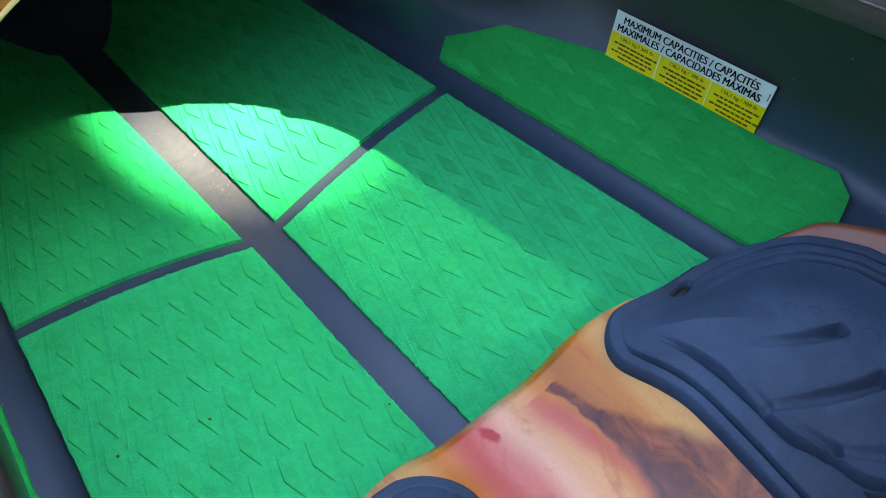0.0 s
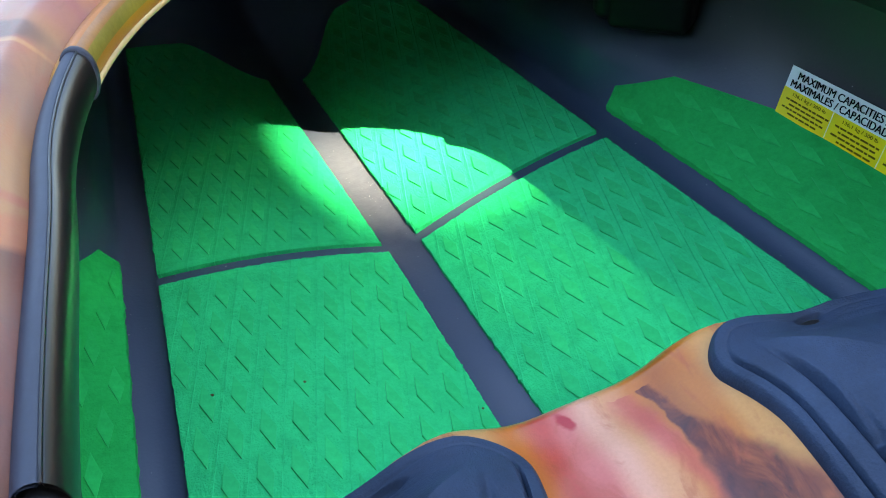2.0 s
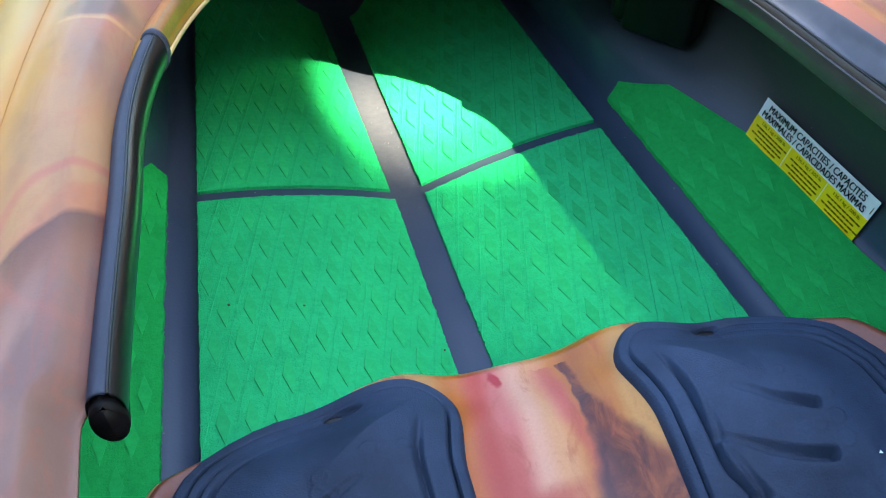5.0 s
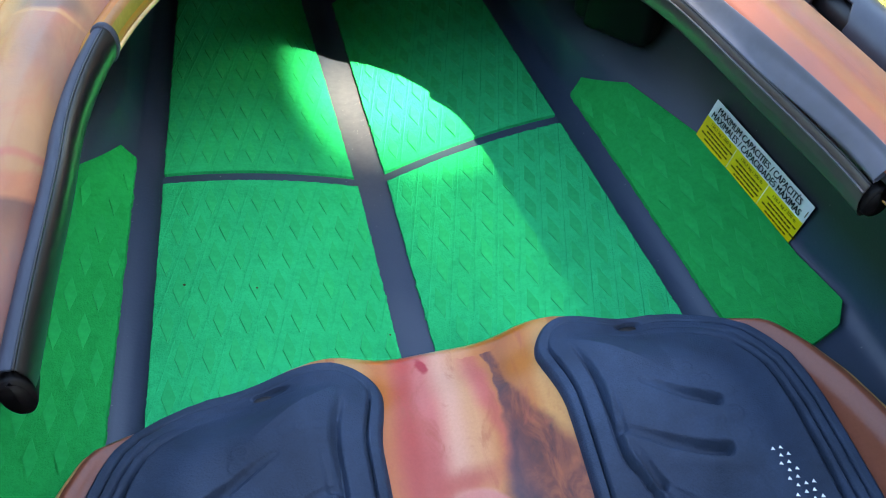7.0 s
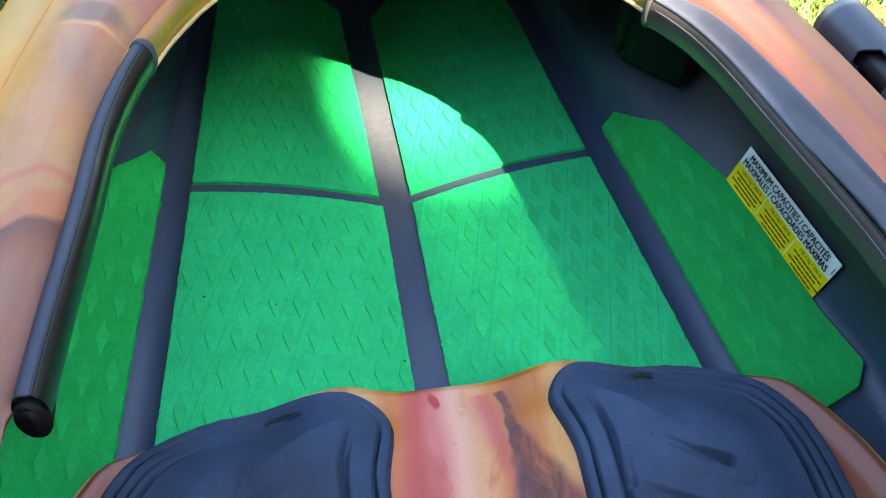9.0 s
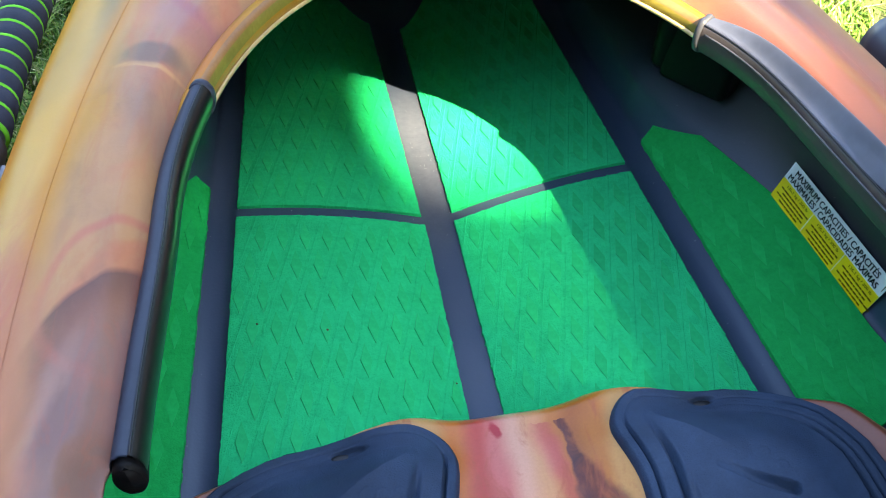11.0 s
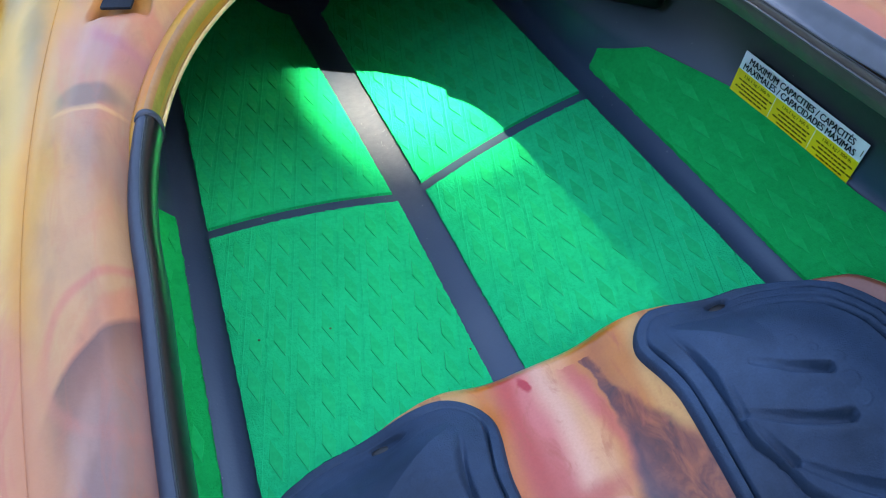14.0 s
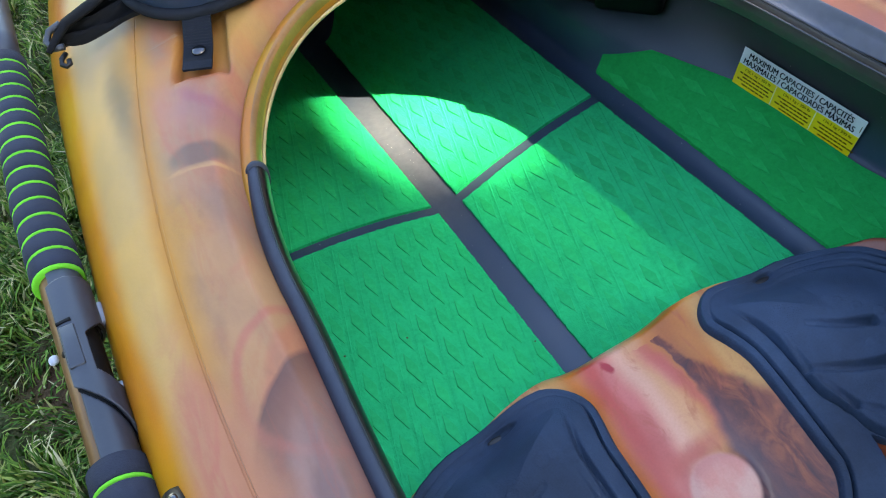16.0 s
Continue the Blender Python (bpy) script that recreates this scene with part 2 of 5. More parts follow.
    c = mix(t, ramp(t, thread, [(0.30, (0.22, 0.22, 0.22)), (0.46, (0, 0, 0))], "EASE"), c, (0.25, 0.14, 0.11))
    rear = calc(t, "MULTIPLY", rosy, blot(t, xy, (-0.300, -0.345), (0.020, 0.130), 0.0, 1.0))
    # bands along the outer edge and the crease
    x, y = axes(t, 0.010, 9)
    ab = calc(t, "ABSOLUTE", x)
    yy = calc(t, "ADD", y, 0.35)
    e1 = calc(t, "MULTIPLY_ADD", calc(t, "MULTIPLY", yy, yy), 0.139, ab)
    yr = calc(t, "MAXIMUM", calc(t, "ADD", y, 0.366), 0.0)
    e2 = calc(t, "MULTIPLY_ADD", calc(t, "MULTIPLY", yr, yr), 0.300, ab)
    hem = ramp(t, calc(t, "MULTIPLY_ADD", calc(t, "SUBTRACT", e2, 0.2845), 10.0, 0.5), [(0.34, (0, 0, 0)), (0.47, (0.65, 0.65, 0.65)), (0.515, (0.65, 0.65, 0.65)), (0.53, (0, 0, 0))])
    c = mix(t, calc(t, "MULTIPLY", hem, port), c, (0.52, 0.27, 0.050))
    cream = ramp(t, big, [(0.36, (0.60, 0.40, 0.15)), (0.52, (0.54, 0.38, 0.17)), (0.66, (0.40, 0.30, 0.19))], "EASE")
    c = mix(t, ramp(t, e2, [(0.2835, (0, 0, 0)), (0.286, (0.8, 0.8, 0.8))], "EASE"), c, (0.55, 0.26, 0.035))
    c = mix(t, ramp(t, e2, [(0.287, (0, 0, 0)), (0.302, (0.85, 0.85, 0.85))], "EASE"), c, cream)
    # the strap's shadow once more, painted over the cream band
    c = mix(t, calc(t, "MULTIPLY", blot(t, xy, (-0.256, 0.025), (0.014, 0.085), -0.12, 0.9), 0.75), c, (0.17, 0.135, 0.075))
    c = mix(t, calc(t, "MULTIPLY", blot(t, xy, (-0.296, -0.420), (0.036, 0.160), 0.0, 0.35), 0.75), c, (0.47, 0.215, 0.155))
    c = mix(t, calc(t, "MULTIPLY", blot(t, xy, (-0.232, 0.045), (0.020, 0.060), 0.25, 0.9), 0.60), c, (0.58, 0.31, 0.065))
    c = mix(t, calc(t, "MULTIPLY", blot(t, xy, (-0.143, 0.045), (0.036, 0.048), -0.4, 0.9), 0.60), c, (0.60, 0.36, 0.11))
    c = mix(t, calc(t, "MULTIPLY", rear, 0.85), c, (0.47, 0.15, 0.12))
    tone = noise_tex(t, coords(t, (1, 0.7, 1), (4, 1, 0)), 7, 3, 0.5)
    outer = ramp(t, tone, [(0.35, (0.52, 0.17, 0.012)), (0.52, (0.62, 0.29, 0.008)), (0.66, (0.64, 0.38, 0.015))])
    c = mix(t, ramp(t, e1, [(0.310, (0, 0, 0)), (0.329, (1, 1, 1))], "EASE"), c, outer)
    # rosy mauve starboard side
    aft = ramp(t, xy[1], [(0.0, (1, 1, 1)), (0.16, (0.25, 0.25, 0.25))])
    rose = ramp(t, big, [(0.36, (0.34, 0.125, 0.088)), (0.52, (0.32, 0.115, 0.108)), (0.66, (0.25, 0.096, 0.105))], "EASE")
    c = mix(t, calc(t, "MULTIPLY", ramp(t, xy[0], [(0.19, (0, 0, 0)), (0.235, (0.85, 0.85, 0.85))]), aft), c, rose)
    fine = noise_tex(t, coords(t), 500, 3, 0.6)
    scuff = noise_tex(t, coords(t, (1, 0.4, 1)), 60, 5, 0.7)
    c = mix(t, 1.0, c, ramp(t, scuff, [(0.3, (0.70, 0.61, 0.49)), (0.7, (0.78, 0.69, 0.57))]), "MULTIPLY")
    t.links.new(c, b.inputs["Base Color"])
    t.links.new(ramp(t, scuff, [(0.3, (0.36,) * 3), (0.7, (0.50,) * 3)]), b.inputs["Roughness"])
    bump(t, b, fine, 0.2, 0.0006)
    return m


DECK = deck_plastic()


def seat_plastic():
    """Colours drawn out into stripes from front to back, with a dark vein that widens to the back."""
    m, t, b = nodes_of("swirled_seat_plastic", (0.6, 0.4, 0.3), 0.28, 0.42)
    x0, y0 = axes(t)
    slow = noise_tex(t, coords(t, (1, 0.35, 1), (0.2, 0.7, 0)), 16, 3, 0.5, 0.4)
    x = calc(t, "MULTIPLY_ADD", calc(t, "SUBTRACT", slow, 0.5), 0.034, x0)
    # the stripes drift to port on their way back
    x = calc(t, "MULTIPLY_ADD", calc(t, "ADD", y0, 0.33), -0.10, x)
    p = calc(t, "MULTIPLY_ADD", x, 7.4, 0.46)
    c = ramp(t, p, [(0.00, (0.50, 0.29, 0.12)), (0.14, (0.46, 0.15, 0.03)), (0.27, (0.42, 0.06, 0.04)), (0.36, (0.50, 0.14, 0.12)), (0.47, (0.59, 0.33, 0.24)),
                    (0.57, (0.54, 0.28, 0.13)), (0.68, (0.45, 0.16, 0.03)), (0.78, (0.34, 0.11, 0.02)), (0.90, (0.45, 0.16, 0.025)), (1.0, (0.52, 0.27, 0.075))], "EASE")
    xy = axes(t, 0.016, 34)
    c = mix(t, calc(t, "MULTIPLY", blot(t, xy, (-0.030, -0.405), (0.022, 0.036), 0.0, 0.9), 0.75), c, (0.36, 0.05, 0.03))
    c = mix(t, calc(t, "MULTIPLY", blot(t, xy, (0.022, -0.350), (0.008, 0.030), 0.1, 0.9), 0.6), c, (0.50, 0.12, 0.12))
    c = mix(t, calc(t, "MULTIPLY", blot(t, xy, (-0.002, -0.419), (0.030, 0.010), 0.1, 0.9), 0.8), c, (0.38, 0.055, 0.03))
    # vein
    f = calc(t, "MINIMUM", calc(t, "MAXIMUM", calc(t, "MULTIPLY_ADD", xy[1], -8.3, -2.66), 0.0), 1.3)
    wide = calc(t, "MULTIPLY_ADD", calc(t, "POWER", f, 2.3), 0.026, 0.0022)
    mid = calc(t, "MULTIPLY_ADD", f, 0.013, 0.0335)
    off = calc(t, "SUBTRACT", xy[0], mid)
    d = calc(t, "DIVIDE", calc(t, "MAXIMUM", calc(t, "MULTIPLY", off, -1.0), calc(t, "MULTIPLY", off, 0.48)), wide)
    gate = calc(t, "GREATER_THAN", f, 0.004)
    body = calc(t, "MULTIPLY", ramp(t, calc(t, "MULTIPLY", d, 0.5), [(0.30, (1, 1, 1)), (0.60, (0, 0, 0))], "EASE"), gate)
    vein_n = noise_tex(t, coords(t, (1.4, 0.5, 1), (1.3, 0.2, 0), (0, 0, 0.5)), 48, 4, 0.6, 1.0)
    brown = ramp(t, vein_n, [(0.32, (0.060, 0.016, 0.010)), (0.50, (0.16, 0.037, 0.012)), (0.68, (0.30, 0.085, 0.020))])
    lead = ramp(t, calc(t, "MULTIPLY_ADD", off, 12.0, 0.5), [(0.30, (1, 1, 1)), (0.54, (0, 0, 0))])
    brown = mix(t, lead, brown, (0.062, 0.026, 0.040))
    flank = ramp(t, calc(t, "MULTIPLY_ADD", off, 30.0, 0.9), [(0.30, (0, 0, 0)), (0.58, (0.55, 0.55, 0.55)), (0.86, (0, 0, 0))], "EASE")
    c = mix(t, calc(t, "MULTIPLY", flank, gate), c, (0.42, 0.060, 0.065))
    c = mix(t, body, c, brown)
    swirl = noise_tex(t, coords(t, (1.2, 0.4, 1), (0.7, 1.9, 0), (0, 0, 0.25)), 38, 5, 0.6, 1.2)
    c = mix(t, ramp(t, swirl, [(0.55, (0, 0, 0)), (0.68, (0.5, 0.5, 0.5))], "EASE"), c, (0.34, 0.075, 0.03))
    # round boss
    pale = ramp(t, noise_tex(t, coords(t, (1, 0.6, 1)), 40, 3, 0.5), [(0.4, (0.50, 0.20, 0.17)), (0.6, (0.52, 0.30, 0.26))])
    c = mix(t, blot(t, (x0, y0), (0.001, -0.452), (0.027, 0.027), 0.0, 0.12), c, pale)
    # small red fleck at the front lip, red-brown outer wings
    c = mix(t, blot(t, xy, (-0.012, -0.319), (0.0042, 0.0085), 0.3, 0.4), c, (0.36, 0.020, 0.025))
    c = mix(t, ramp(t, calc(t, "ABSOLUTE", x0), [(0.13, (0, 0, 0)), (0.17, (1, 1, 1))]), c, (0.23, 0.080, 0.050))
    fine = noise_tex(t, coords(t), 480, 3, 0.6)
    c = mix(t, 1.0, c, ramp(t, fine, [(0.3, (0.82, 0.73, 0.62)), (0.7, (0.90, 0.81, 0.70))]), "MULTIPLY")
    t.links.new(c, b.inputs["Base Color"])
    bump(t, b, fine, 0.2, 0.0006)
    return m


SEAT = seat_plastic()
def rim_plastic():
    """Amber and olive at the front of the opening, tan and mauve further back."""
    m, t, b = nodes_of("swirled_rim_plastic", (0.5, 0.3, 0.1), 0.38, 0.28)
    n1 = noise_tex(t, coords(t, (1, 1, 1), (0.9, 0.3, 0)), 12, 3, 0.5, 0.5)
    amber = ramp(t, n1, [(0.32, (0.42, 0.155, 0.012)), (0.5, (0.36, 0.175, 0.016)), (0.66, (0.37, 0.125, 0.018))])
    tan = ramp(t, n1, [(0.32, (0.36, 0.22, 0.13)), (0.66, (0.27, 0.17, 0.15))])
    sep = t.nodes.new("ShaderNodeSeparateXYZ")
    t.links.new(coords(t), sep.inputs[0])
    mr = t.nodes.new("ShaderNodeMapRange")
    mr.inputs["From Min"].default_value, mr.inputs["From Max"].default_value = -0.16, -0.36
    t.links.new(sep.outputs["Y"], mr.inputs["Value"])
    t.links.new(mix(t, mr.outputs[0], amber, tan), b.inputs["Base Color"])
    bump(t, b, noise_tex(t, coords(t), 480, 3, 0.6), 0.2, 0.0006)
    return m


RIM = rim_plastic()
RIM_RED = plain("red_brown_rim_plastic", (0.27, 0.125, 0.040), 0.4, 0.4, amount=0.3)
RIM_OLIVE = plain("olive_rim_plastic", (0.20, 0.16, 0.025), 0.4, 0.4, amount=0.3)
CREAM = plain("cream_plastic_edge", (0.46, 0.32, 0.13), 0.4, 0.5, amount=0.12)
CUSHION = plain("navy_foam_rubber", (0.019, 0.037, 0.070), 0.72, 0.3, grain=700, amount=0.34, relief=0.5)
GLOSS = plain("shiny_black_rubber", (0.010, 0.009, 0.009), 0.30, 0.26, grain=220, amount=0.2, relief=0.03)
SLEEVE = plain("dark_rubber_sleeve", (0.027, 0.033, 0.050), 0.54, 0.28, grain=220, amount=0.2, relief=0.05)
COLLAR = plain("greyed_rubber_edge", (0.042, 0.045, 0.052), 0.40, 0.4, grain=220, amount=0.25, relief=0.05)
# starboard copies of the sleeve rubbers, lighter: sky sheen and highlights put into colour
SLEEVE_LIT = plain("sky_lit_blue_grey_rubber", (0.062, 0.071, 0.096), 0.62, 0.3, grain=90, amount=0.25, relief=0.06)
BROWN = plain("brown_black_rubber", (0.040, 0.034, 0.033), 0.36, 0.32, grain=220, amount=0.25, relief=0.04)
BAG = plain("navy_coated_fabric", (0.022, 0.036, 0.070), 0.32, 0.5, grain=500, amount=0.2, relief=0.15)
BLACK = plain("black_plastic", (0.007, 0.007, 0.008), 0.42, 0.4, amount=0.2)
DULL = plain("dull_black_rubber", (0.004, 0.004, 0.0045), 0.5, 0.12, amount=0.2)
WEBBING = plain("navy_webbing", (0.014, 0.017, 0.024), 0.85, 0.15, grain=900, amount=0.3, relief=0.5)
STRAP = plain("black_webbing", (0.0065, 0.0065, 0.0075), 0.80, 0.14, grain=900, amount=0.3, relief=0.5)
GRIP = plain("navy_foam_grip", (0.028, 0.033, 0.05), 0.9, 0.2, grain=800, amount=0.25, relief=0.6)
LIME = plain("lime_foam", (0.13, 0.50, 0.03), 0.85, 0.2, grain=800, amount=0.2, relief=0.4)
GREY_TUBE = plain("dark_grey_tube", (0.034, 0.039, 0.052), 0.38, 0.45, amount=0.15, relief=0.05)
SHAFT = plain("bronze_shaft", (0.15, 0.066, 0.022), 0.4, 0.4, 0.15, amount=0.15, relief=0.05)
CLIP = plain("grey_clip_plastic", (0.22, 0.23, 0.27), 0.4, 0.5, amount=0.3)
PALE = plain("pale_plastic", (0.55, 0.55, 0.60), 0.5, 0.5, amount=0.1)
STEEL = plain("snap_metal", (0.10, 0.10, 0.11), 0.18, 0.5, 1.0, amount=0.1, relief=0.02)
WHITE = plain("label_white", (0.84, 0.85, 0.82), 0.55, 0.3, amount=0.05, relief=0.03)
YELLOW = plain("label_yellow", (0.97, 0.71, 0.008), 0.4, 0.5, amount=0.08, relief=0.03)
INK = plain("label_ink", (0.008, 0.008, 0.008), 0.9, 0.03, amount=0.1, relief=0.02)
BROWN_INK = plain("label_small_ink", (0.16, 0.10, 0.012), 0.9, 0.05, amount=0.1, relief=0.02)


# ---- mesh helpers ----
THINGS = {}


def thing(name, at, label, category, group="", kind=""):
    ob = new(name)
    ob.empty_display_size = 0.05
    ob.location = at
    THINGS[ob] = Vector(at)
    return tagged(ob, label, category, group, kind)


def link(name, me, mats, parent=None, label="", smooth=True):
    for m in (mats if isinstance(mats, (list, tuple)) else [mats]):
        me.materials.append(m)
    if smooth:
        me.polygons.foreach_set("use_smooth", [True] * len(me.polygons))
    ob = new(name, me)
    if parent is not None:
        ob.parent = parent
        if parent in THINGS:
            ob.matrix_parent_inverse = Matrix.Translation(-THINGS[parent])
    if label:
        ob["label"] = label
    return ob


def part(name, bm, mats, parent=None, label="", smooth=True):
    me = bpy.data.meshes.new(name)
    bmesh.ops.recalc_face_normals(bm, faces=bm.faces)
    bm.to_mesh(me)
    bm.free()
    return link(name, me, mats, parent, label, smooth)


def sheet(grid, closed_u=False, closed_v=False):
    """A bmesh of quads over rows of points (rows x columns x 3)."""
    bm = bmesh.new()
    rows = [[bm.verts.new(p) for p in r] for r in grid]
    nr, nc = len(rows), len(rows[0])
    for i in range(nr if closed_u else nr - 1):
        for j in range(nc if closed_v else nc - 1):
            q = [rows[i][j], rows[i][(j + 1) % nc], rows[(i + 1) % nr][(j + 1) % nc], rows[(i + 1) % nr][j]]
            bm.faces.new(q)
    return bm


def tube(points, radii, sides=16, caps=True, flat=1.0):
    """A round bar swept along points."""
    pts = [Vector(p) for p in points]
    bm, rings = bmesh.new(), []
    n = len(pts)
    for i, p in enumerate(pts):
        d = (pts[min(i + 1, n - 1)] - pts[max(i - 1, 0)]).normalized()
        a = d.cross(Vector((0, 0, 1)))
        a = a.normalized() if a.length > 1e-4 else Vector((1, 0, 0))
        c = a.cross(d).normalized()
        r = radii[i] if isinstance(radii, (list, tuple)) else radii
        rings.append([bm.verts.new(p + a * (r * math.cos(k * math.tau / sides)) + c * (r * flat * math.sin(k * math.tau / sides))) for k in range(sides)])
    for u, w in zip(rings, rings[1:]):
        for k in range(sides):
            bm.faces.new((u[k], u[(k + 1) % sides], w[(k + 1) % sides], w[k]))
    if caps:
        bm.faces.new(rings[0])
        bm.faces.new(rings[-1])
    return bm


def box(size, m=Matrix(), bevel=0.0, seg=2):
    bm = bmesh.new()
    bmesh.ops.create_cube(bm, size=1.0)
    bmesh.ops.scale(bm, vec=size, verts=bm.verts)
    if bevel:
        bmesh.ops.bevel(bm, geom=list(bm.edges), offset=bevel, segments=seg, affect="EDGES", profile=0.5)
    bmesh.ops.transform(bm, matrix=m, verts=bm.verts)
    return bm


def thicken(grid, depth):
    """A closed slab: the rows of points, and the same rows lower by depth, joined round the edge."""
    g = np.array(grid, float)
    low = g.copy()
    low[..., 2] -= depth
    nr, nc = g.shape[:2]
    verts = np.concatenate([g.reshape(-1, 3), low.reshape(-1, 3)])
    idx = np.arange(nr * nc).reshape(nr, nc)
    top = np.stack([idx[:-1, :-1], idx[:-1, 1:], idx[1:, 1:], idx[1:, :-1]], -1).reshape(-1, 4)
    off = nr * nc
    rim_ = np.concatenate([idx[0, :], idx[1:, -1], idx[-1, -2::-1], idx[-2:0:-1, 0]])
    nxt = np.roll(rim_, -1)
    side = np.stack([rim_, rim_ + off, nxt + off, nxt], -1)
    faces = np.concatenate([top, top[:, ::-1] + off, side])
    me = bpy.data.meshes.new("slab")
    me.from_pydata(verts.tolist(), [], faces.tolist())
    me.update()
    bm = bmesh.new()
    bm.from_mesh(me)
    for e in bm.edges:
        if len(e.link_faces) == 2 and e.calc_face_angle(0.0) > 0.9:
            e.smooth = False
    bpy.data.meshes.remove(me)
    return bm


def ease(a, b, v):
    s = np.clip((v - a) / (b - a), 0, 1)
    return s * s * (3 - 2 * s)


# ---- form of the boat ----
GROUND_Z = -0.016


def beam(y):
    return 0.356 * np.maximum(0.02, 1 - ((y + 0.35) / 1.60) ** 2) + 0.005 * ease(0.0, 0.25, y)


def ridge(y):
    return np.minimum(beam(y) * 0.86, np.maximum(0.2845 - 0.300 * np.maximum(y + 0.366, 0) ** 2, beam(y) * 0.42))


def taper(y):
    """How far the bottom draws in towards bow and stern."""
    return np.clip((1.25 - np.maximum(y, 0.55)) / 0.70, 0.03, 1) * np.clip((1.95 + np.minimum(y, -1.1)) / 0.85, 0.03, 1)


def groove(y):
    return 0.205 - 0.06 * np.clip(y, -0.5, 0.6)


def wall_foot(y):
    x = np.where(y > -0.104, 0.311 - 0.40 * (y + 0.104), np.minimum(0.311 + 0.185 * (-0.104 - y), 0.349))
    z = np.where(y > -0.104, np.minimum(0.081 + 0.06 * (y + 0.104), 0.098), np.maximum(0.081 - 0.15 * (-0.104 - y), 0.058))
    return np.maximum(x, groove(y) + 0.034), z


def floor_z(ax):
    """Height of the moulded floor at a distance from the keel, inside the outer channels."""
    s = np.clip((ax - 0.0165) / 0.19, 0, 1.12)
    return np.where(ax < 0.0165, -0.005 - 0.0025 * (1 - (ax / 0.0165) ** 2), -0.005 + 0.043 * s + 0.028 * s * (1 - s))


def opening(y):
    """Half width of the cockpit opening."""
    front = np.sqrt(np.clip(1 - ((y + 0.25) / 0.315) ** 2, 0, 1))
    rear = np.sqrt(np.clip(1 - ((y + 0.45) / 0.50) ** 2, 0, 1))
    flare = 0.012 * ease(-0.408, -0.420, y)
    return np.where(y > -0.25, 0.212 * front, np.where(y > -0.45, 0.212 + 0.009 * ease(-0.25, -0.45, y) + flare, 0.233 * rear))


def skew(y):
    """How much wider the opening is to starboard than to port."""
    return 0.004 * ease(-0.02, -0.12, y) + 0.013 * ease(-0.15, -0.36, y) - 0.014 * ease(-0.404, -0.424, y)


def rim_z(y):
    return 0.277 + 0.0 * y


def deck_z(ax, y):
    o, r = opening(y), ridge(y)
    u = np.clip((ax - o) / np.maximum(r - o, 1e-3), 0, 1)
    crown = 0.06 * ease(0.0, 0.7, y) * (1 - (ax / np.maximum(r, 1e-3)) ** 2)
    return rim_z(y) + 0.022 * ease(0, 0.35, u) - 0.010 * ease(0.55, 1.0, u) + crown


boat = thing("kayak", (0, -0.35, -0.0135), "sit-in kayak of swirled orange and pink plastic, navy inside", "kayak")

# moulded inside of the hull
ys = np.concatenate([np.linspace(-1.9, -0.62, 22), np.linspace(-0.60, 0.52, 100), np.linspace(0.56, 1.24, 24)])
rows = []
for y in ys:
    g, k = float(groove(y)), float(taper(y))
    fx, fz = (float(v) for v in wall_foot(y))
    bx = float(beam(y)) - 0.0025
    xs = np.concatenate([np.linspace(0, 0.0165, 4), np.linspace(0.022, g, 14)])
    zs = floor_z(xs * 0.205 / g)
    c = np.linspace(0.15, 1, 7)
    cx, cz = g + 0.027 * c, zs[-1] + 0.004 * c - 0.0035 * np.sin(np.pi * c)
    w = np.linspace(0.15, 1, 6)
    wx, wz = cx[-1] + (fx - cx[-1]) * w, cz[-1] + (fz - cz[-1]) * w - 0.004 * np.sin(np.pi * w)
    u = np.linspace(0.12, 1, 9)
    ux = fx + (bx - fx) * (1 - (1 - u) ** 2.2)
    uz = fz + (0.190 - fz) * u
    px, pz = np.concatenate([xs, cx, wx, ux]), np.concatenate([zs, cz, wz, uz])
    px = np.where(pz < 0.2, px * (k + (1 - k) * (pz.clip(0) / 0.205) ** 1.2), px)
    px = np.minimum(px, bx)
    pz = pz + (1 - k) ** 2 * 0.16 * (1 - pz / 0.205)
    half = [(a, y, b) for a, b in zip(px, pz)]
    rows.append([(-a, y_, b) for a, y_, b in half[:0:-1]] + half)
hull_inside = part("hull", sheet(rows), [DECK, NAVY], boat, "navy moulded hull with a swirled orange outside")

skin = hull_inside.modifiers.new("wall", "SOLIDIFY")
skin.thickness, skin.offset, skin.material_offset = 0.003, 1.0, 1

# deck with its creased edge, and a recess for the strap on either side
dy = np.concatenate([np.linspace(-1.9, -0.96, 16), -0.95 + 0.36 * (1 - np.cos(np.linspace(0, np.pi / 2, 26))),
                     np.linspace(-0.58, -0.16, 60), -0.15 + 0.215 * np.sin(np.linspace(0, np.pi / 2, 60)),
                     np.linspace(0.070, 0.16, 26), np.linspace(0.17, 1.24, 60)])


def recess(ax, y):
    """Depth of the dished pocket in the deck under the webbing tab."""
    # along and across the tab's line
    ux, uy = 0.355, -0.935
    px, py = ax - 0.164, y - 0.062
    v, w = px * ux + py * uy, px * uy * -1 + py * ux
    side = ease(0.0220 + 0.055 * v, 0.0160 + 0.055 * v, np.abs(w))
    return 0.013 * side * ease(-0.030, 0.010, v) * ease(0.081, 0.066, v)


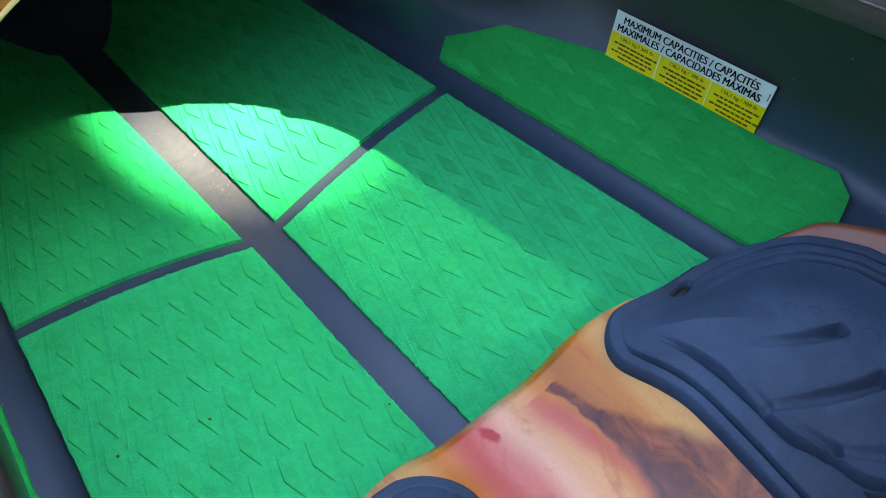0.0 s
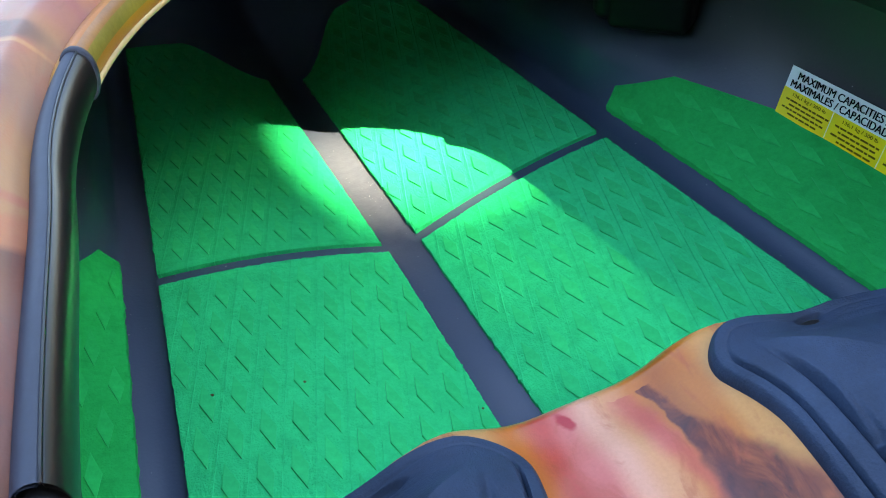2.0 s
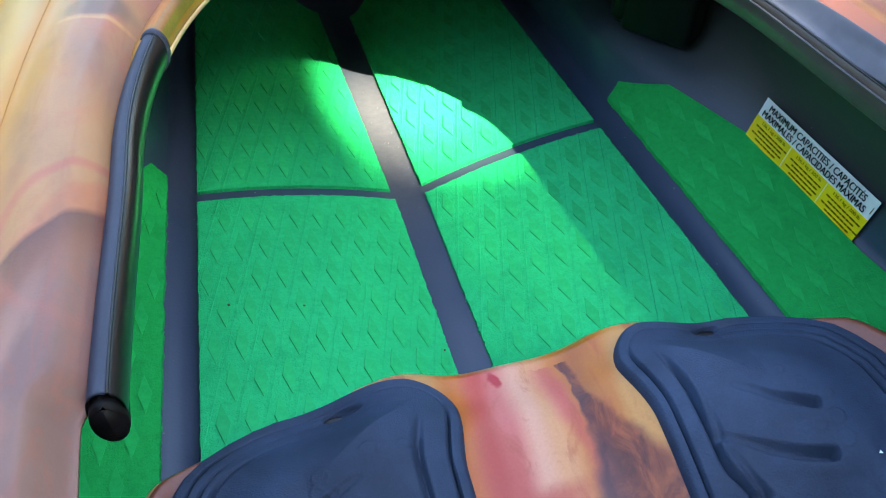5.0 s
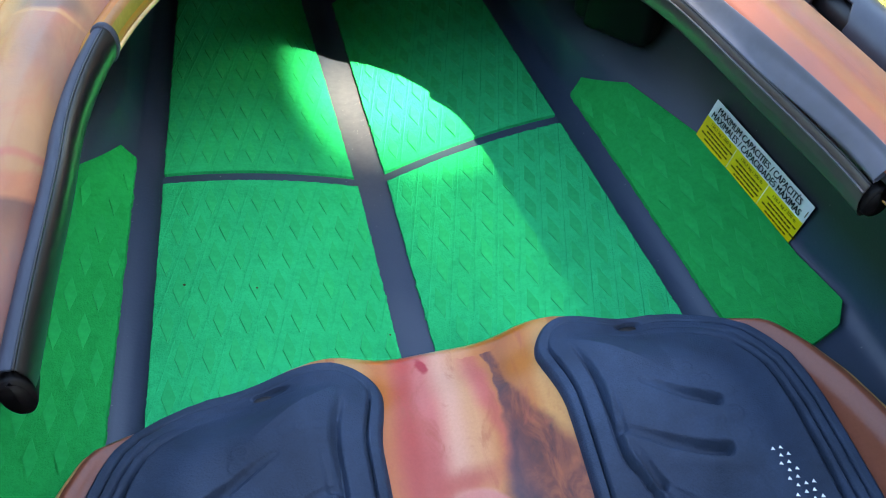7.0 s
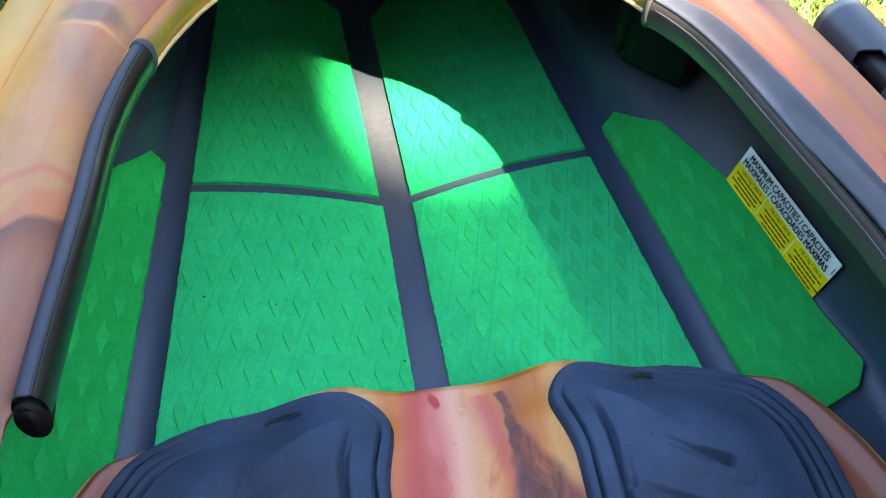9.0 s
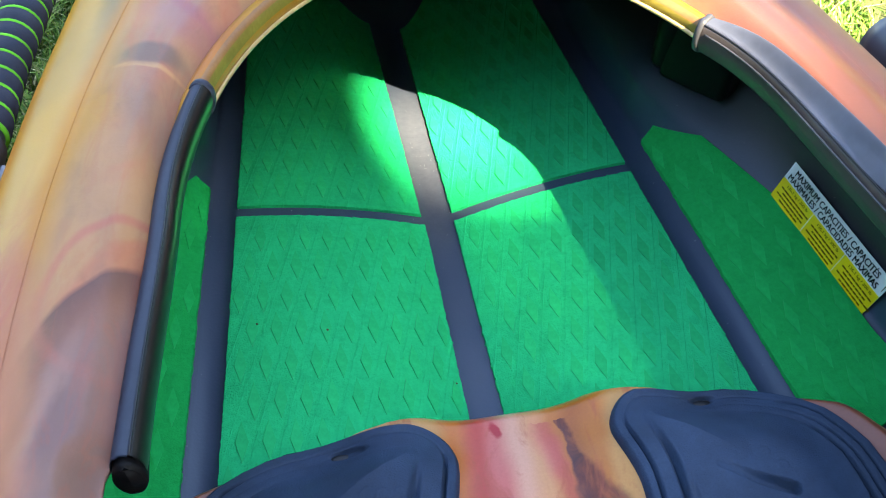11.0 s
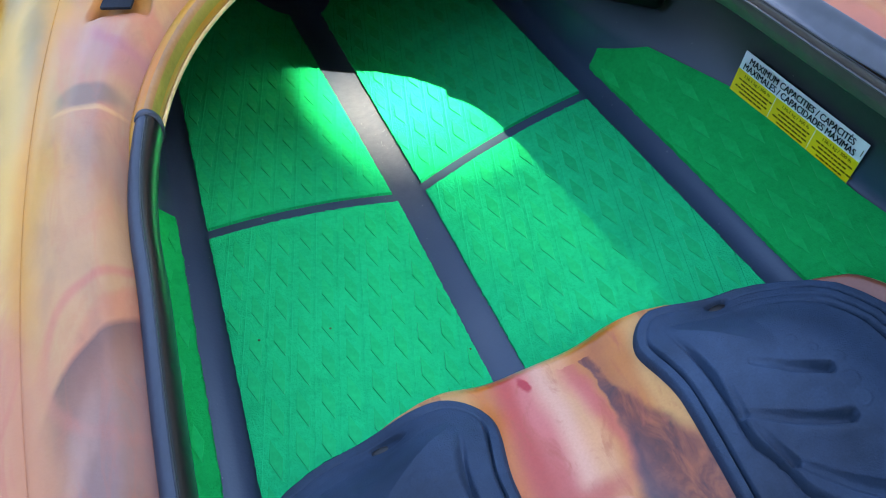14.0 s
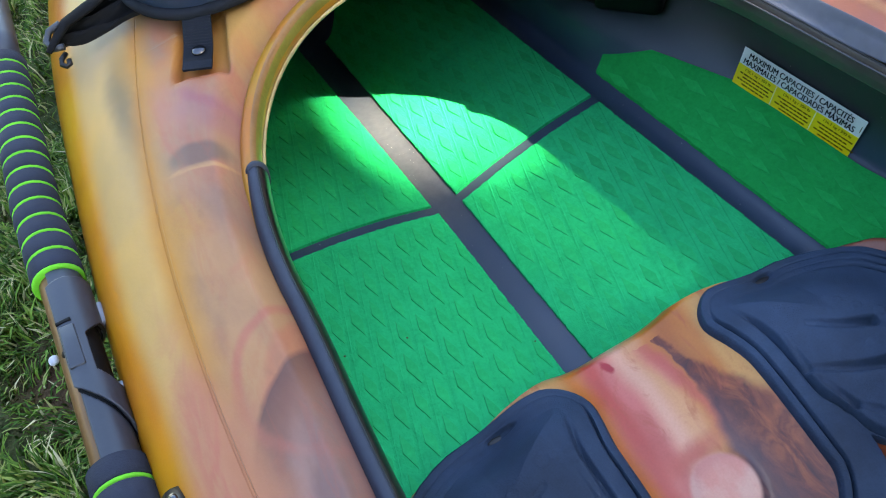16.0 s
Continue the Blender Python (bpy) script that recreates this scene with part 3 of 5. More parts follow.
for sgn, name in ((-1, "deck_port"), (1, "deck_starboard")):
    rows = []
    for y in dy:
        o, r, bx = float(opening(y)), float(ridge(y)), float(beam(y))
        if sgn > 0 and o > 0.02:
            o += float(skew(y))
        r = max(r, o + 0.012)
        u = np.linspace(0, 1, 44)
        x1 = o + (r - o) * u
        z1 = deck_z(x1, np.full_like(x1, y)) - recess(x1, y)
        zr = float(z1[-1])
        # crease, then the sloping side deck with a rounded shoulder
        x2 = np.array([r + 0.0006, r + 0.0022, r + 0.0028])
        z2 = np.array([zr - 0.0022, zr - 0.0026, zr - 0.0022])
        s = np.linspace(0.04, 1, 24) * np.pi / 2
        x3 = r + 0.0028 + (bx - r - 0.0028) * np.sin(s) ** 1.12
        z3 = 0.190 + (zr - 0.0022 - 0.190) * np.cos(s) ** 1.06
        px, pz = np.concatenate([x1, x2, x3, [bx + 0.001]]), np.concatenate([z1, z2, z3, [0.176]])
        rows.append([(sgn * a, y, b) for a, b in zip(px, pz)])
    bm = sheet(rows)
    cols = len(rows[0])
    bm.verts.index_update()
    for e in bm.edges:                                  # keep the crease crisp
        a, b_ = e.verts[0].index, e.verts[1].index
        if a % cols == b_ % cols and 43 <= a % cols <= 46:
            e.smooth = False
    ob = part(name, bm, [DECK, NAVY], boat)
    sol = ob.modifiers.new("wall", "SOLIDIFY")
    sol.thickness, sol.offset, sol.material_offset = 0.0045, -1.0, 1

# rim: a rolled lip round the opening
ang = np.linspace(0, math.tau, 181)[:-1]


def rim_point(a):
    """A point on the rim's line, by the angle round the opening, 0 ahead and growing to starboard."""
    c, s = math.cos(a), math.sin(a)
    if c > 0:
        x, y = 0.212 * s, -0.25 + 0.315 * c
    else:
        y = -0.25 + 0.70 * c
        x = math.copysign(float(opening(np.array(y))), s) if abs(s) > 1e-6 else 0.0
    if x > 0:
        x += float(skew(np.array(y))) * min(1.0, x / 0.05)
    return x, y, float(rim_z(y))


def hang(a):
    """How far the lip hangs: deep ahead and to port, shallow towards the starboard sleeve."""
    a = (a + math.pi) % math.tau - math.pi
    return 1 - 0.88 * float(ease(0.25, 0.70, a))


PROFILE = [(0.010, -0.004), (0.0085, 0.004), (0.0045, 0.0085), (-0.001, 0.008), (-0.0045, 0.003), (-0.0055, -0.006),
           (-0.0050, -0.015), (-0.0025, -0.0155), (-0.0015, -0.005), (0.006, -0.009)]
rows = []
for a in ang:
    p, q = Vector(rim_point(a - 0.01)), Vector(rim_point(a + 0.01))
    d = (q - p).normalized()
    out = Vector((d.y, -d.x, 0)) * -1
    mid = Vector(rim_point(a))
    if out.dot(Vector((mid.x, mid.y + 0.35, 0))) < 0:
        out = -out
    k = 1 - 0.40 * float(ease(-0.128, -0.165, mid.y)) - 0.52 * float(ease(-0.375, -0.418, mid.y) if mid.x < 0 else ease(-0.345, -0.390, mid.y))
    rows.append([tuple(mid + out * (0.004 + (u - 0.004) * k) + Vector((0, 0, (w if w > -0.004 else -0.004 + (w + 0.004) * hang(a)) * k))) for u, w in PROFILE])
bm = sheet(rows, True, True)
for k, f in enumerate(bm.faces):                         # painted stripes along the roll
    f.material_index = (1, 0, 0, 1, 2, 0, 0, 0, 0, 0)[k % len(PROFILE)]
part("rim", bm, [RIM, RIM_RED, RIM_OLIVE], boat, "rolled rim with olive, amber and red-brown stripes")

edge_line = []
for a in np.linspace(-1.12, 1.12, 70):
    x, y, z = rim_point(a)
    k = 1 - 0.0054 / max(math.hypot(x, y + 0.25), 0.05)
    edge_line.append((x * k, -0.25 + (y + 0.25) * k, z - 0.0040 - 0.0105 * hang(a)))
part("rim_edge", tube(edge_line, 0.0019, 8), CREAM, boat, "cream trimmed edge of the rim")

# seam of deck and hull: a cream bead over a dark one
for sgn in (-1, 1):
    edge_y = np.linspace(-1.2, 1.1, 120)
    part("deck_bead", tube([(sgn * (float(beam(y)) + 0.0012), y, 0.1895) for y in edge_y], 0.0016, 8), CREAM, boat, "cream bead along the seam")
    part("seam_bead", tube([(sgn * (float(beam(y)) + 0.0022), y, 0.1850) for y in edge_y], 0.0020, 8), BLACK, boat, "dark bead along the seam")

# ---- rubber sleeves on the rim ----
def rim_cover(sgn):
    """A slit hose: a matt outer half and a shiny inner half that hangs below the rim."""
    t = thing("rim_cover", (sgn * 0.215, -0.26, 0.26), "dark slit rubber sleeve pushed over the cockpit rim", "sleeve", "sleeves on the rim")
    port = sgn < 0
    yy = np.linspace(-0.127, -0.419, 44) if port else np.linspace(-0.1115, -0.398, 52)
    bend = np.polyfit((-0.115, -0.150, -0.181, -0.2065, -0.250, -0.290, -0.330, -0.360, -0.398),
                      (0.1905, 0.2045, 0.2142, 0.2170, 0.2212, 0.2258, 0.2302, 0.2328, 0.2342), 4)
    line = []
    for y in yy:
        x = float(opening(np.array(y))) - 0.012 * float(ease(-0.408, -0.420, y)) + 0.005 * float(ease(-0.1, -0.36, y)) - 0.003 if port else float(np.polyval(bend, y))
        line.append(Vector((sgn * x, y, float(rim_z(y)) - 0.001)))
    out = []                                              # level, away from the opening
    for k in range(len(line)):
        d = line[min(k + 1, len(line) - 1)] - line[max(k - 1, 0)]
        out.append(Vector((sgn, 0, 0)) if port else Vector((-d.y, d.x, 0)).normalized())

    def sec(a0, a1, n, k):
        """The hose's section at a point of its line; the starboard one leans on the rising deck."""
        p, o = line[k], out[k]
        wide = 0.0080 if port else 0.0096 - 0.0016 * float(ease(-0.26, -0.37, p.y))
        q = p + o * wide
        lie = 0.0 if port else float(deck_z(abs(q.x), q.y)) + 0.0030 - p.z
        row = []
        for i in range(n + 1):
            # from the outer side, 0 degrees, over the top to the inner side, 180, and below
            a = radians(a0 + (a1 - a0) * i / n)
            u, w = math.cos(a), math.sin(a)
            if port:
                row.append((u * (wide if u > 0 else 0.0084), w * (0.0128 if w > 0 else 0.0160)))
            elif w > 0:
                row.append((u * (wide if u > 0 else 0.0058), w * 0.0128 + lie * max(0.0, u) ** 1.6))
            else:
                low = u > 0 and i > n / 2
                row.append((u * (0.0058 if u < 0 else 0.018 if low else wide), w * (0.0128 if i > n / 2 else 0.010) + (0 if low or u < 0 else lie * u ** 1.6)))
        return row

    slit, under, stop = (112, 262, -24) if port else (116, 300, -40)
    for name, a0, a1, n, mat, label in (("sleeve", stop, slit, 20, SLEEVE if port else SLEEVE_LIT, ""), ("inner_face", slit + 2, under, 22, GLOSS if port else BROWN, "shiny dark inner face of the sleeve")):
        rows = []
        for k, p in enumerate(line):
            o_ = sec(a0, a1, n, k)
            cu, cw = sum(u for u, w in o_) / len(o_), sum(w for u, w in o_) / len(o_) - 0.004
            loop = o_ + [(u + 0.14 * (cu - u), w + 0.14 * (cw - w)) for u, w in o_[::-1]]
            row = [p + out[k] * u + Vector((0, 0, w)) for u, w in loop]
            if not port and name == "sleeve":
                for v in row[5:n + 1]:                    # lying on the deck, never sunk into it
                    v.z = max(v.z, float(deck_z(abs(v.x), v.y)) + 0.0016)
            rows.append([tuple(v) for v in row])
        part(name, sheet(rows, False, True), mat, t, label)

    def along_hose(a, k, f=1.0):
        u, w = sec(a, a + 1, 1, k)[0]
        return line[k] + out[k] * (u * f) + Vector((0, 0, w * f))

    part("seam", tube([along_hose(slit + 1, k, 0.99) for k in range(len(line))], 0.0007, 6), BLACK, t)
    if not port:
        part("lip", tube([line[k] - out[k] * 0.0054 + Vector((0, 0, 0.0058)) for k in range(1, len(line))], 0.0009, 8), COLLAR, t, "raised lip along the inner face")
    # collar at the front end, a little wider than the hose
    loop, rings = sec(stop, 250 if port else under - 8, 34, 0), []
    ahead = (line[0] - line[1]).normalized()
    for dy, f in ((0.0032, 0.84), (0.0032, 1.09), (0.0010, 1.13), (-0.0020, 1.09), (-0.0020, 0.84)):
        rings.append([tuple(line[0] + out[0] * (u * f) + ahead * dy + Vector((0, 0, w * f))) for u, w in loop])
    part("collar", sheet(rings, True, False), SLEEVE if port else COLLAR, t)
    # rounded black end
    end = line[-1] + (Vector((0, 0, -0.0052)) if port else Vector((0.004, 0, -0.001)))
    steps = ((0.016, 0.0060), (0.0155, 0.0076), (-0.001, 0.0082), (-0.0032, 0.0078), (-0.0042, 0.0068), (-0.0028, 0.0060), (0.006, 0.0056), (0.0062, 0.0002))
    part("end_plug", tube([end + Vector((0, dy, 0)) for dy, r in steps], [r for dy, r in steps], 30, flat=1.68 if port else 1.35), DULL, t, "black hollow end of the sleeve")


rim_cover(-1)
rim_cover(1)

# ---- foam floor pads with raised lozenges ----


def lozenge_mesh(w, l, high, skin):
    """One raised lozenge: proud along its port side, sloping into the sheet to starboard."""
    c = [(-w / 2, 0, high), (0, l / 2, high * 0.72), (w / 2, 0, 0.0002), (0, -l / 2, high * 0.72)]
    bm = bmesh.new()
    top = [bm.verts.new(p) for p in c]
    mid = [bm.verts.new((p[0] * 0.86, p[1] * 0.9, p[2] + 0.0001)) for p in c]
    low = [bm.verts.new((p[0], p[1], -0.001)) for p in c]
    bm.faces.new(mid)
    for k in range(4):
        bm.faces.new((top[k], top[(k + 1) % 4], mid[(k + 1) % 4], mid[k]))
        bm.faces.new((low[k], low[(k + 1) % 4], top[(k + 1) % 4], top[k]))
    me = bpy.data.meshes.new("lozenge")
    bmesh.ops.recalc_face_normals(bm, faces=bm.faces)
    bm.to_mesh(me)
    bm.free()
    me.materials.append(skin)
    return me


LOZENGE = lozenge_mesh(0.0112, 0.0385, 0.0015, GREEN_SKIN)
SIDE_LOZENGE = lozenge_mesh(0.0110, 0.0375, 0.0013, GREEN_SHADED_SKIN)


def set_lozenges(pad, mesh, surface, inside, x0, x1, y0, y1, across=False):
    """Lozenges in staggered rows over a pad."""
    step_x, step_y = (LOZ_Y, LOZ_X) if across else (LOZ_X, LOZ_Y)
    turn = Matrix.Rotation(radians(90), 4, "Z") if across else Matrix()
    for ox in (0, 0.5):
        for i in range(int(x0 / step_x) - 2, int(x1 / step_x) + 3):
            for j in range(int(y0 / step_y) - 2, int(y1 / step_y) + 3):
                x, y = (i + 0.5 + ox) * step_x, (j + 0.5 + ox) * step_y
                if not inside(x, y):
                    continue
                e = 0.004
                z = surface(x, y)
                nx, ny = surface(x + e, y) - surface(x - e, y), surface(x, y + e) - surface(x, y - e)
                n = Vector((-nx / (2 * e), -ny / (2 * e), 1)).normalized()
                t = Vector((1, 0, -n.x / n.z)).normalized()
                m = Matrix((t.to_4d(), n.cross(t).to_4d(), n.to_4d(), (0, 0, 0, 1))).transposed()
                for k in range(3):
                    m[3][k] = 0
                m[3][3] = 1
                m.translation = (x, y, z)
                lo = new("lozenge", mesh)
                lo.parent = pad
                lo.matrix_basis = m @ turn


def ragged(n, seed, size=0.0008):
    r = np.random.RandomState(seed)
    k = r.normal(0, 1, n)
    w = np.convolve(k, np.ones(5) / 5, "same") * 1.3 + np.where(r.rand(n) > 0.9, r.normal(0, 1.2, n), 0)
    return w * size


PADS = []


def floor_pad(inner, outer, y0, y1, cut, seed, label):
    """One sheet between the keel channel and the outer channel. inner and outer give x by y; cut draws the front edge back by the share across."""
    nu, nv = 190, max(60, int((y1 - y0) / 0.0014))
    t = np.linspace(0, 1, nv)[:, None] * np.ones((1, nu))
    s = np.ones((nv, 1)) * np.linspace(0, 1, nu)[None, :]
    front = y1 - cut(s[0])[None, :] + ragged(nu, seed + 5, 0.0005)[None, :]
    y = y0 + (front - y0) * t
    xi = inner(y) + ragged(nv, seed, 0.0004)[:, None] * (1 - s)
    xo = outer(y) + ragged(nv, seed + 1, 0.0004)[:, None] * s
    x = xi + (xo - xi) * s
    g = groove(y)
    z = floor_z(np.abs(x) * 0.205 / g) + 0.0044
    edge = np.minimum(np.minimum(s, 1 - s) * 0.19, np.minimum(t, 1 - t) * (y1 - y0))
    z = z - 0.0004 * ease(0.0015, 0.0, edge)
    ob = part("floor_pad", thicken(np.stack([x, y, z], -1), 0.0042), GREEN, None)
    PADS.append((ob, inner, outer, y0, y1, cut))
    return tagged(ob, label, "floor pad", "green foam floor pads")


front_cut = lambda s: 0.115 * ease(0.55, 0.0, s)
floor_pad(lambda y: -0.0165 - 0.035 * np.clip(y, 0, 1), lambda y: -groove(y), 0.0085, 0.495, front_cut, 11, "green textured foam pad on the hull floor, running under the deck")
floor_pad(lambda y: 0.0165 - 0.015 * np.clip(y, 0, 1), lambda y: groove(y), 0.0088, 0.485, front_cut, 21, "green textured foam pad with a bright sunlit patch near the keel")
flat_cut = lambda s: 0 * s
floor_pad(lambda y: -0.0145 + 0 * y, lambda y: -groove(y), -0.52, -0.0066, flat_cut, 31, "green textured foam pad on the floor, slightly scuffed, before the seat")
floor_pad(lambda y: 0.0165 + 0 * y, lambda y: groove(y), -0.52, -0.0066, flat_cut, 41, "green textured foam pad with jagged cut edges before the seat")


SIDE_PADS = []


def side_pad(sgn, seed):
    y0, y1 = -0.360, 0.034
    nu, nv = 60, 240
    t = np.linspace(0, 1, nv)[:, None] * np.ones((1, nu))
    s = np.ones((nv, 1)) * np.linspace(0, 1, nu)[None, :]
    # clipped corners at both ends
    back = y0 + 0.027 * np.clip(s / 0.86, 0, 1) + 0.0195 * np.clip((s - 0.86) / 0.14, 0, 1)
    fore = y1 + 0.002 * np.clip(s / 0.5, 0, 1) - 0.050 * np.clip((s - 0.52) / 0.48, 0, 1)
    y = back + (fore - back) * t
    xi = groove(y) + 0.0275 + ragged(nv, seed, 0.0005)[:, None] * (1 - s)
    fx, fz = wall_foot(y)
    xo = fx - 0.004
    x = xi + (xo - xi) * s
    z0 = floor_z(np.full_like(y, 0.205)) + 0.004
    q = (x - (groove(y) + 0.027)) / (fx - groove(y) - 0.027)
    z = z0 + (fz - z0) * q - 0.004 * np.sin(np.pi * np.clip(q, 0, 1)) + 0.0058
    ob = part("side_pad", thicken(np.stack([sgn * x, y, z], -1), 0.0050), GREEN_SHADED, None)
    SIDE_PADS.append((ob, sgn))
    tagged(ob, "green textured foam strip with clipped corners on the hull side", "floor pad", "green foam floor pads")


side_pad(1, 51)
side_pad(-1, 61)

# ---- seat ----
def seat_half(y):
    """Half width of the seat pan."""
    return np.interp(y, (-0.60, -0.445, -0.416, -0.386, -0.357, -0.345, -0.333, -0.325, -0.320, -0.3165, -0.312, -0.307, -0.3025),
                     (0.300, 0.272, 0.265, 0.2535, 0.238, 0.221, 0.199, 0.183, 0.168, 0.138, 0.090, 0.073, 0.064))


def seat_z(ax, y):
    back = np.clip(-0.32 - y, 0, 1)
    z = 0.089 + 0.005 * np.exp(-(ax / 0.030) ** 2) + 0.021 * np.exp(-((ax - 0.085) / 0.042) ** 2) + 0.006 * ease(0.04, 0.12, ax)
    z = z + 0.20 * np.clip(ax - 0.150, 0, 1) + 0.008 * ease(0, 0.05, back) - 0.035 * ease(0.05, 0.22, back) * ease(0.24, 0.10, ax)
    lip = np.clip(y + 0.3025 + 0.012, 0, 0.012) / 0.012
    return z - 0.010 * lip ** 2


seat = thing("bucket_seat", (0, -0.5, 0.03), "moulded swirled red and amber seat with two navy foam cushions", "seat")
yy = np.concatenate([-0.3025 - 0.05 * (1 - np.cos(np.linspace(0, np.pi / 2, 28))), np.linspace(-0.356, -0.86, 90)])
rows = []
for y in yy:
    w = float(seat_half(np.array(y)))
    x = np.linspace(-1, 1, 121) * w
    z = seat_z(np.abs(x), np.full_like(x, y))
    d = w - np.abs(x)
    z = z + 0.006 * ease(0.018, 0.007, d) * float(ease(-0.33, -0.37, y)) - 0.009 * ease(0.006, 0.0, d) ** 2
    if y < -0.40:
        boss = np.hypot(x - 0.003, y + 0.452)
        z = z + 0.003 * ease(0.029, 0.025, boss)
    rows.append(np.stack([x, np.full_like(x, y), z], -1))
g = np.array(rows)
pan = sheet(g.tolist())
part("seat_pan", pan, SEAT, seat, "swirled red, pink and amber plastic pan")
# skirt from the pan's edge down to the hull
edge_pts = np.concatenate([g[::-1, 0], g[0, 1:-1], g[:, -1]])
low = edge_pts.copy()
low[:, 2] = np.maximum(0.012, floor_z(np.minimum(np.abs(low[:, 0]), 0.2)) + 0.002)
low[:, 0] *= 0.97
mid = (edge_pts + low) / 2
part("seat_skirt", sheet([edge_pts.tolist(), mid.tolist(), low.tolist()]), SEAT, seat)


AMBER = plain("amber_plastic_edge", (0.58, 0.37, 0.13), 0.4, 0.5, amount=0.15)
for side in (0, -1):
    part("seat_trim", tube([tuple(p + np.array((0, 0, 0.0006))) for p in g[14:, side]], 0.0023, 8), AMBER, seat, "amber trimmed edge")


EDGE_Y = (-0.634, -0.464, -0.431, -0.410, -0.391, -0.375, -0.358, -0.345, -0.333, -0.325, -0.320, -0.3172)
EDGE_X = (0.232, 0.240, 0.241, 0.240, 0.2375, 0.231, 0.222, 0.211, 0.195, 0.180, 0.166, 0.150)


def cushion_sides(y):
    """Inner and outer edge of the starboard cushion."""
    d = max(0.0, y + 0.349)
    inner = 0.066 + 0.030 - 0.030 * math.sqrt(max(0.0, 1 - (d / 0.032) ** 2)) + 0.007 * float(ease(-0.345, -0.395, y)) - 0.032 * float(ease(-0.478, -0.540, y))
    return inner, max(float(np.interp(y, EDGE_Y, EDGE_X)), inner + 0.004)


CY = np.concatenate([-0.3172 - 0.033 * (1 - np.cos(np.linspace(0, np.pi / 2, 56))), np.linspace(-0.3510, -0.634, 320)])
ends = [cushion_sides(min(y, -0.3175)) for y in CY]
OUT = np.concatenate([np.stack([[e[0] for e in ends], CY], -1), np.stack([[e[1] for e in ends], CY], -1),
                      np.stack([np.linspace(ends[0][0], ends[0][1], 60), np.full(60, CY[0])], -1)])
SLOTS = ((0.1254, -0.3932, 0.1665, -0.4182, 0.0050, 0.0056), (0.1027, -0.3928, 0.1010, -0.4212, 0.0040, 0.0026), (0.1010, -0.4212, 0.1605, -0.4503, 0.0052, 0.0060),
         (0.1041, -0.4324, 0.1160, -0.4580, 0.0044, 0.0040), (0.1160, -0.4580, 0.1700, -0.5060, 0.0052, 0.0056))
RINGS = {1: ((0.157, -0.390, 0.0028), (0.165, -0.402, 0.0028), (0.176, -0.415, 0.0030), (0.173, -0.431, 0.0046), (0.162, -0.4325, 0.0030), (0.154, -0.4305, 0.0026),
             (0.172, -0.445, 0.0048), (0.162, -0.447, 0.0036)),
         -1: ((0.142, -0.387, 0.0042), (0.137, -0.3975, 0.0030), (0.131, -0.399, 0.0026), (0.145, -0.396, 0.0036), (0.117, -0.378, 0.0042), (0.111, -0.3785, 0.0028), (0.102, -0.379, 0.0028))}


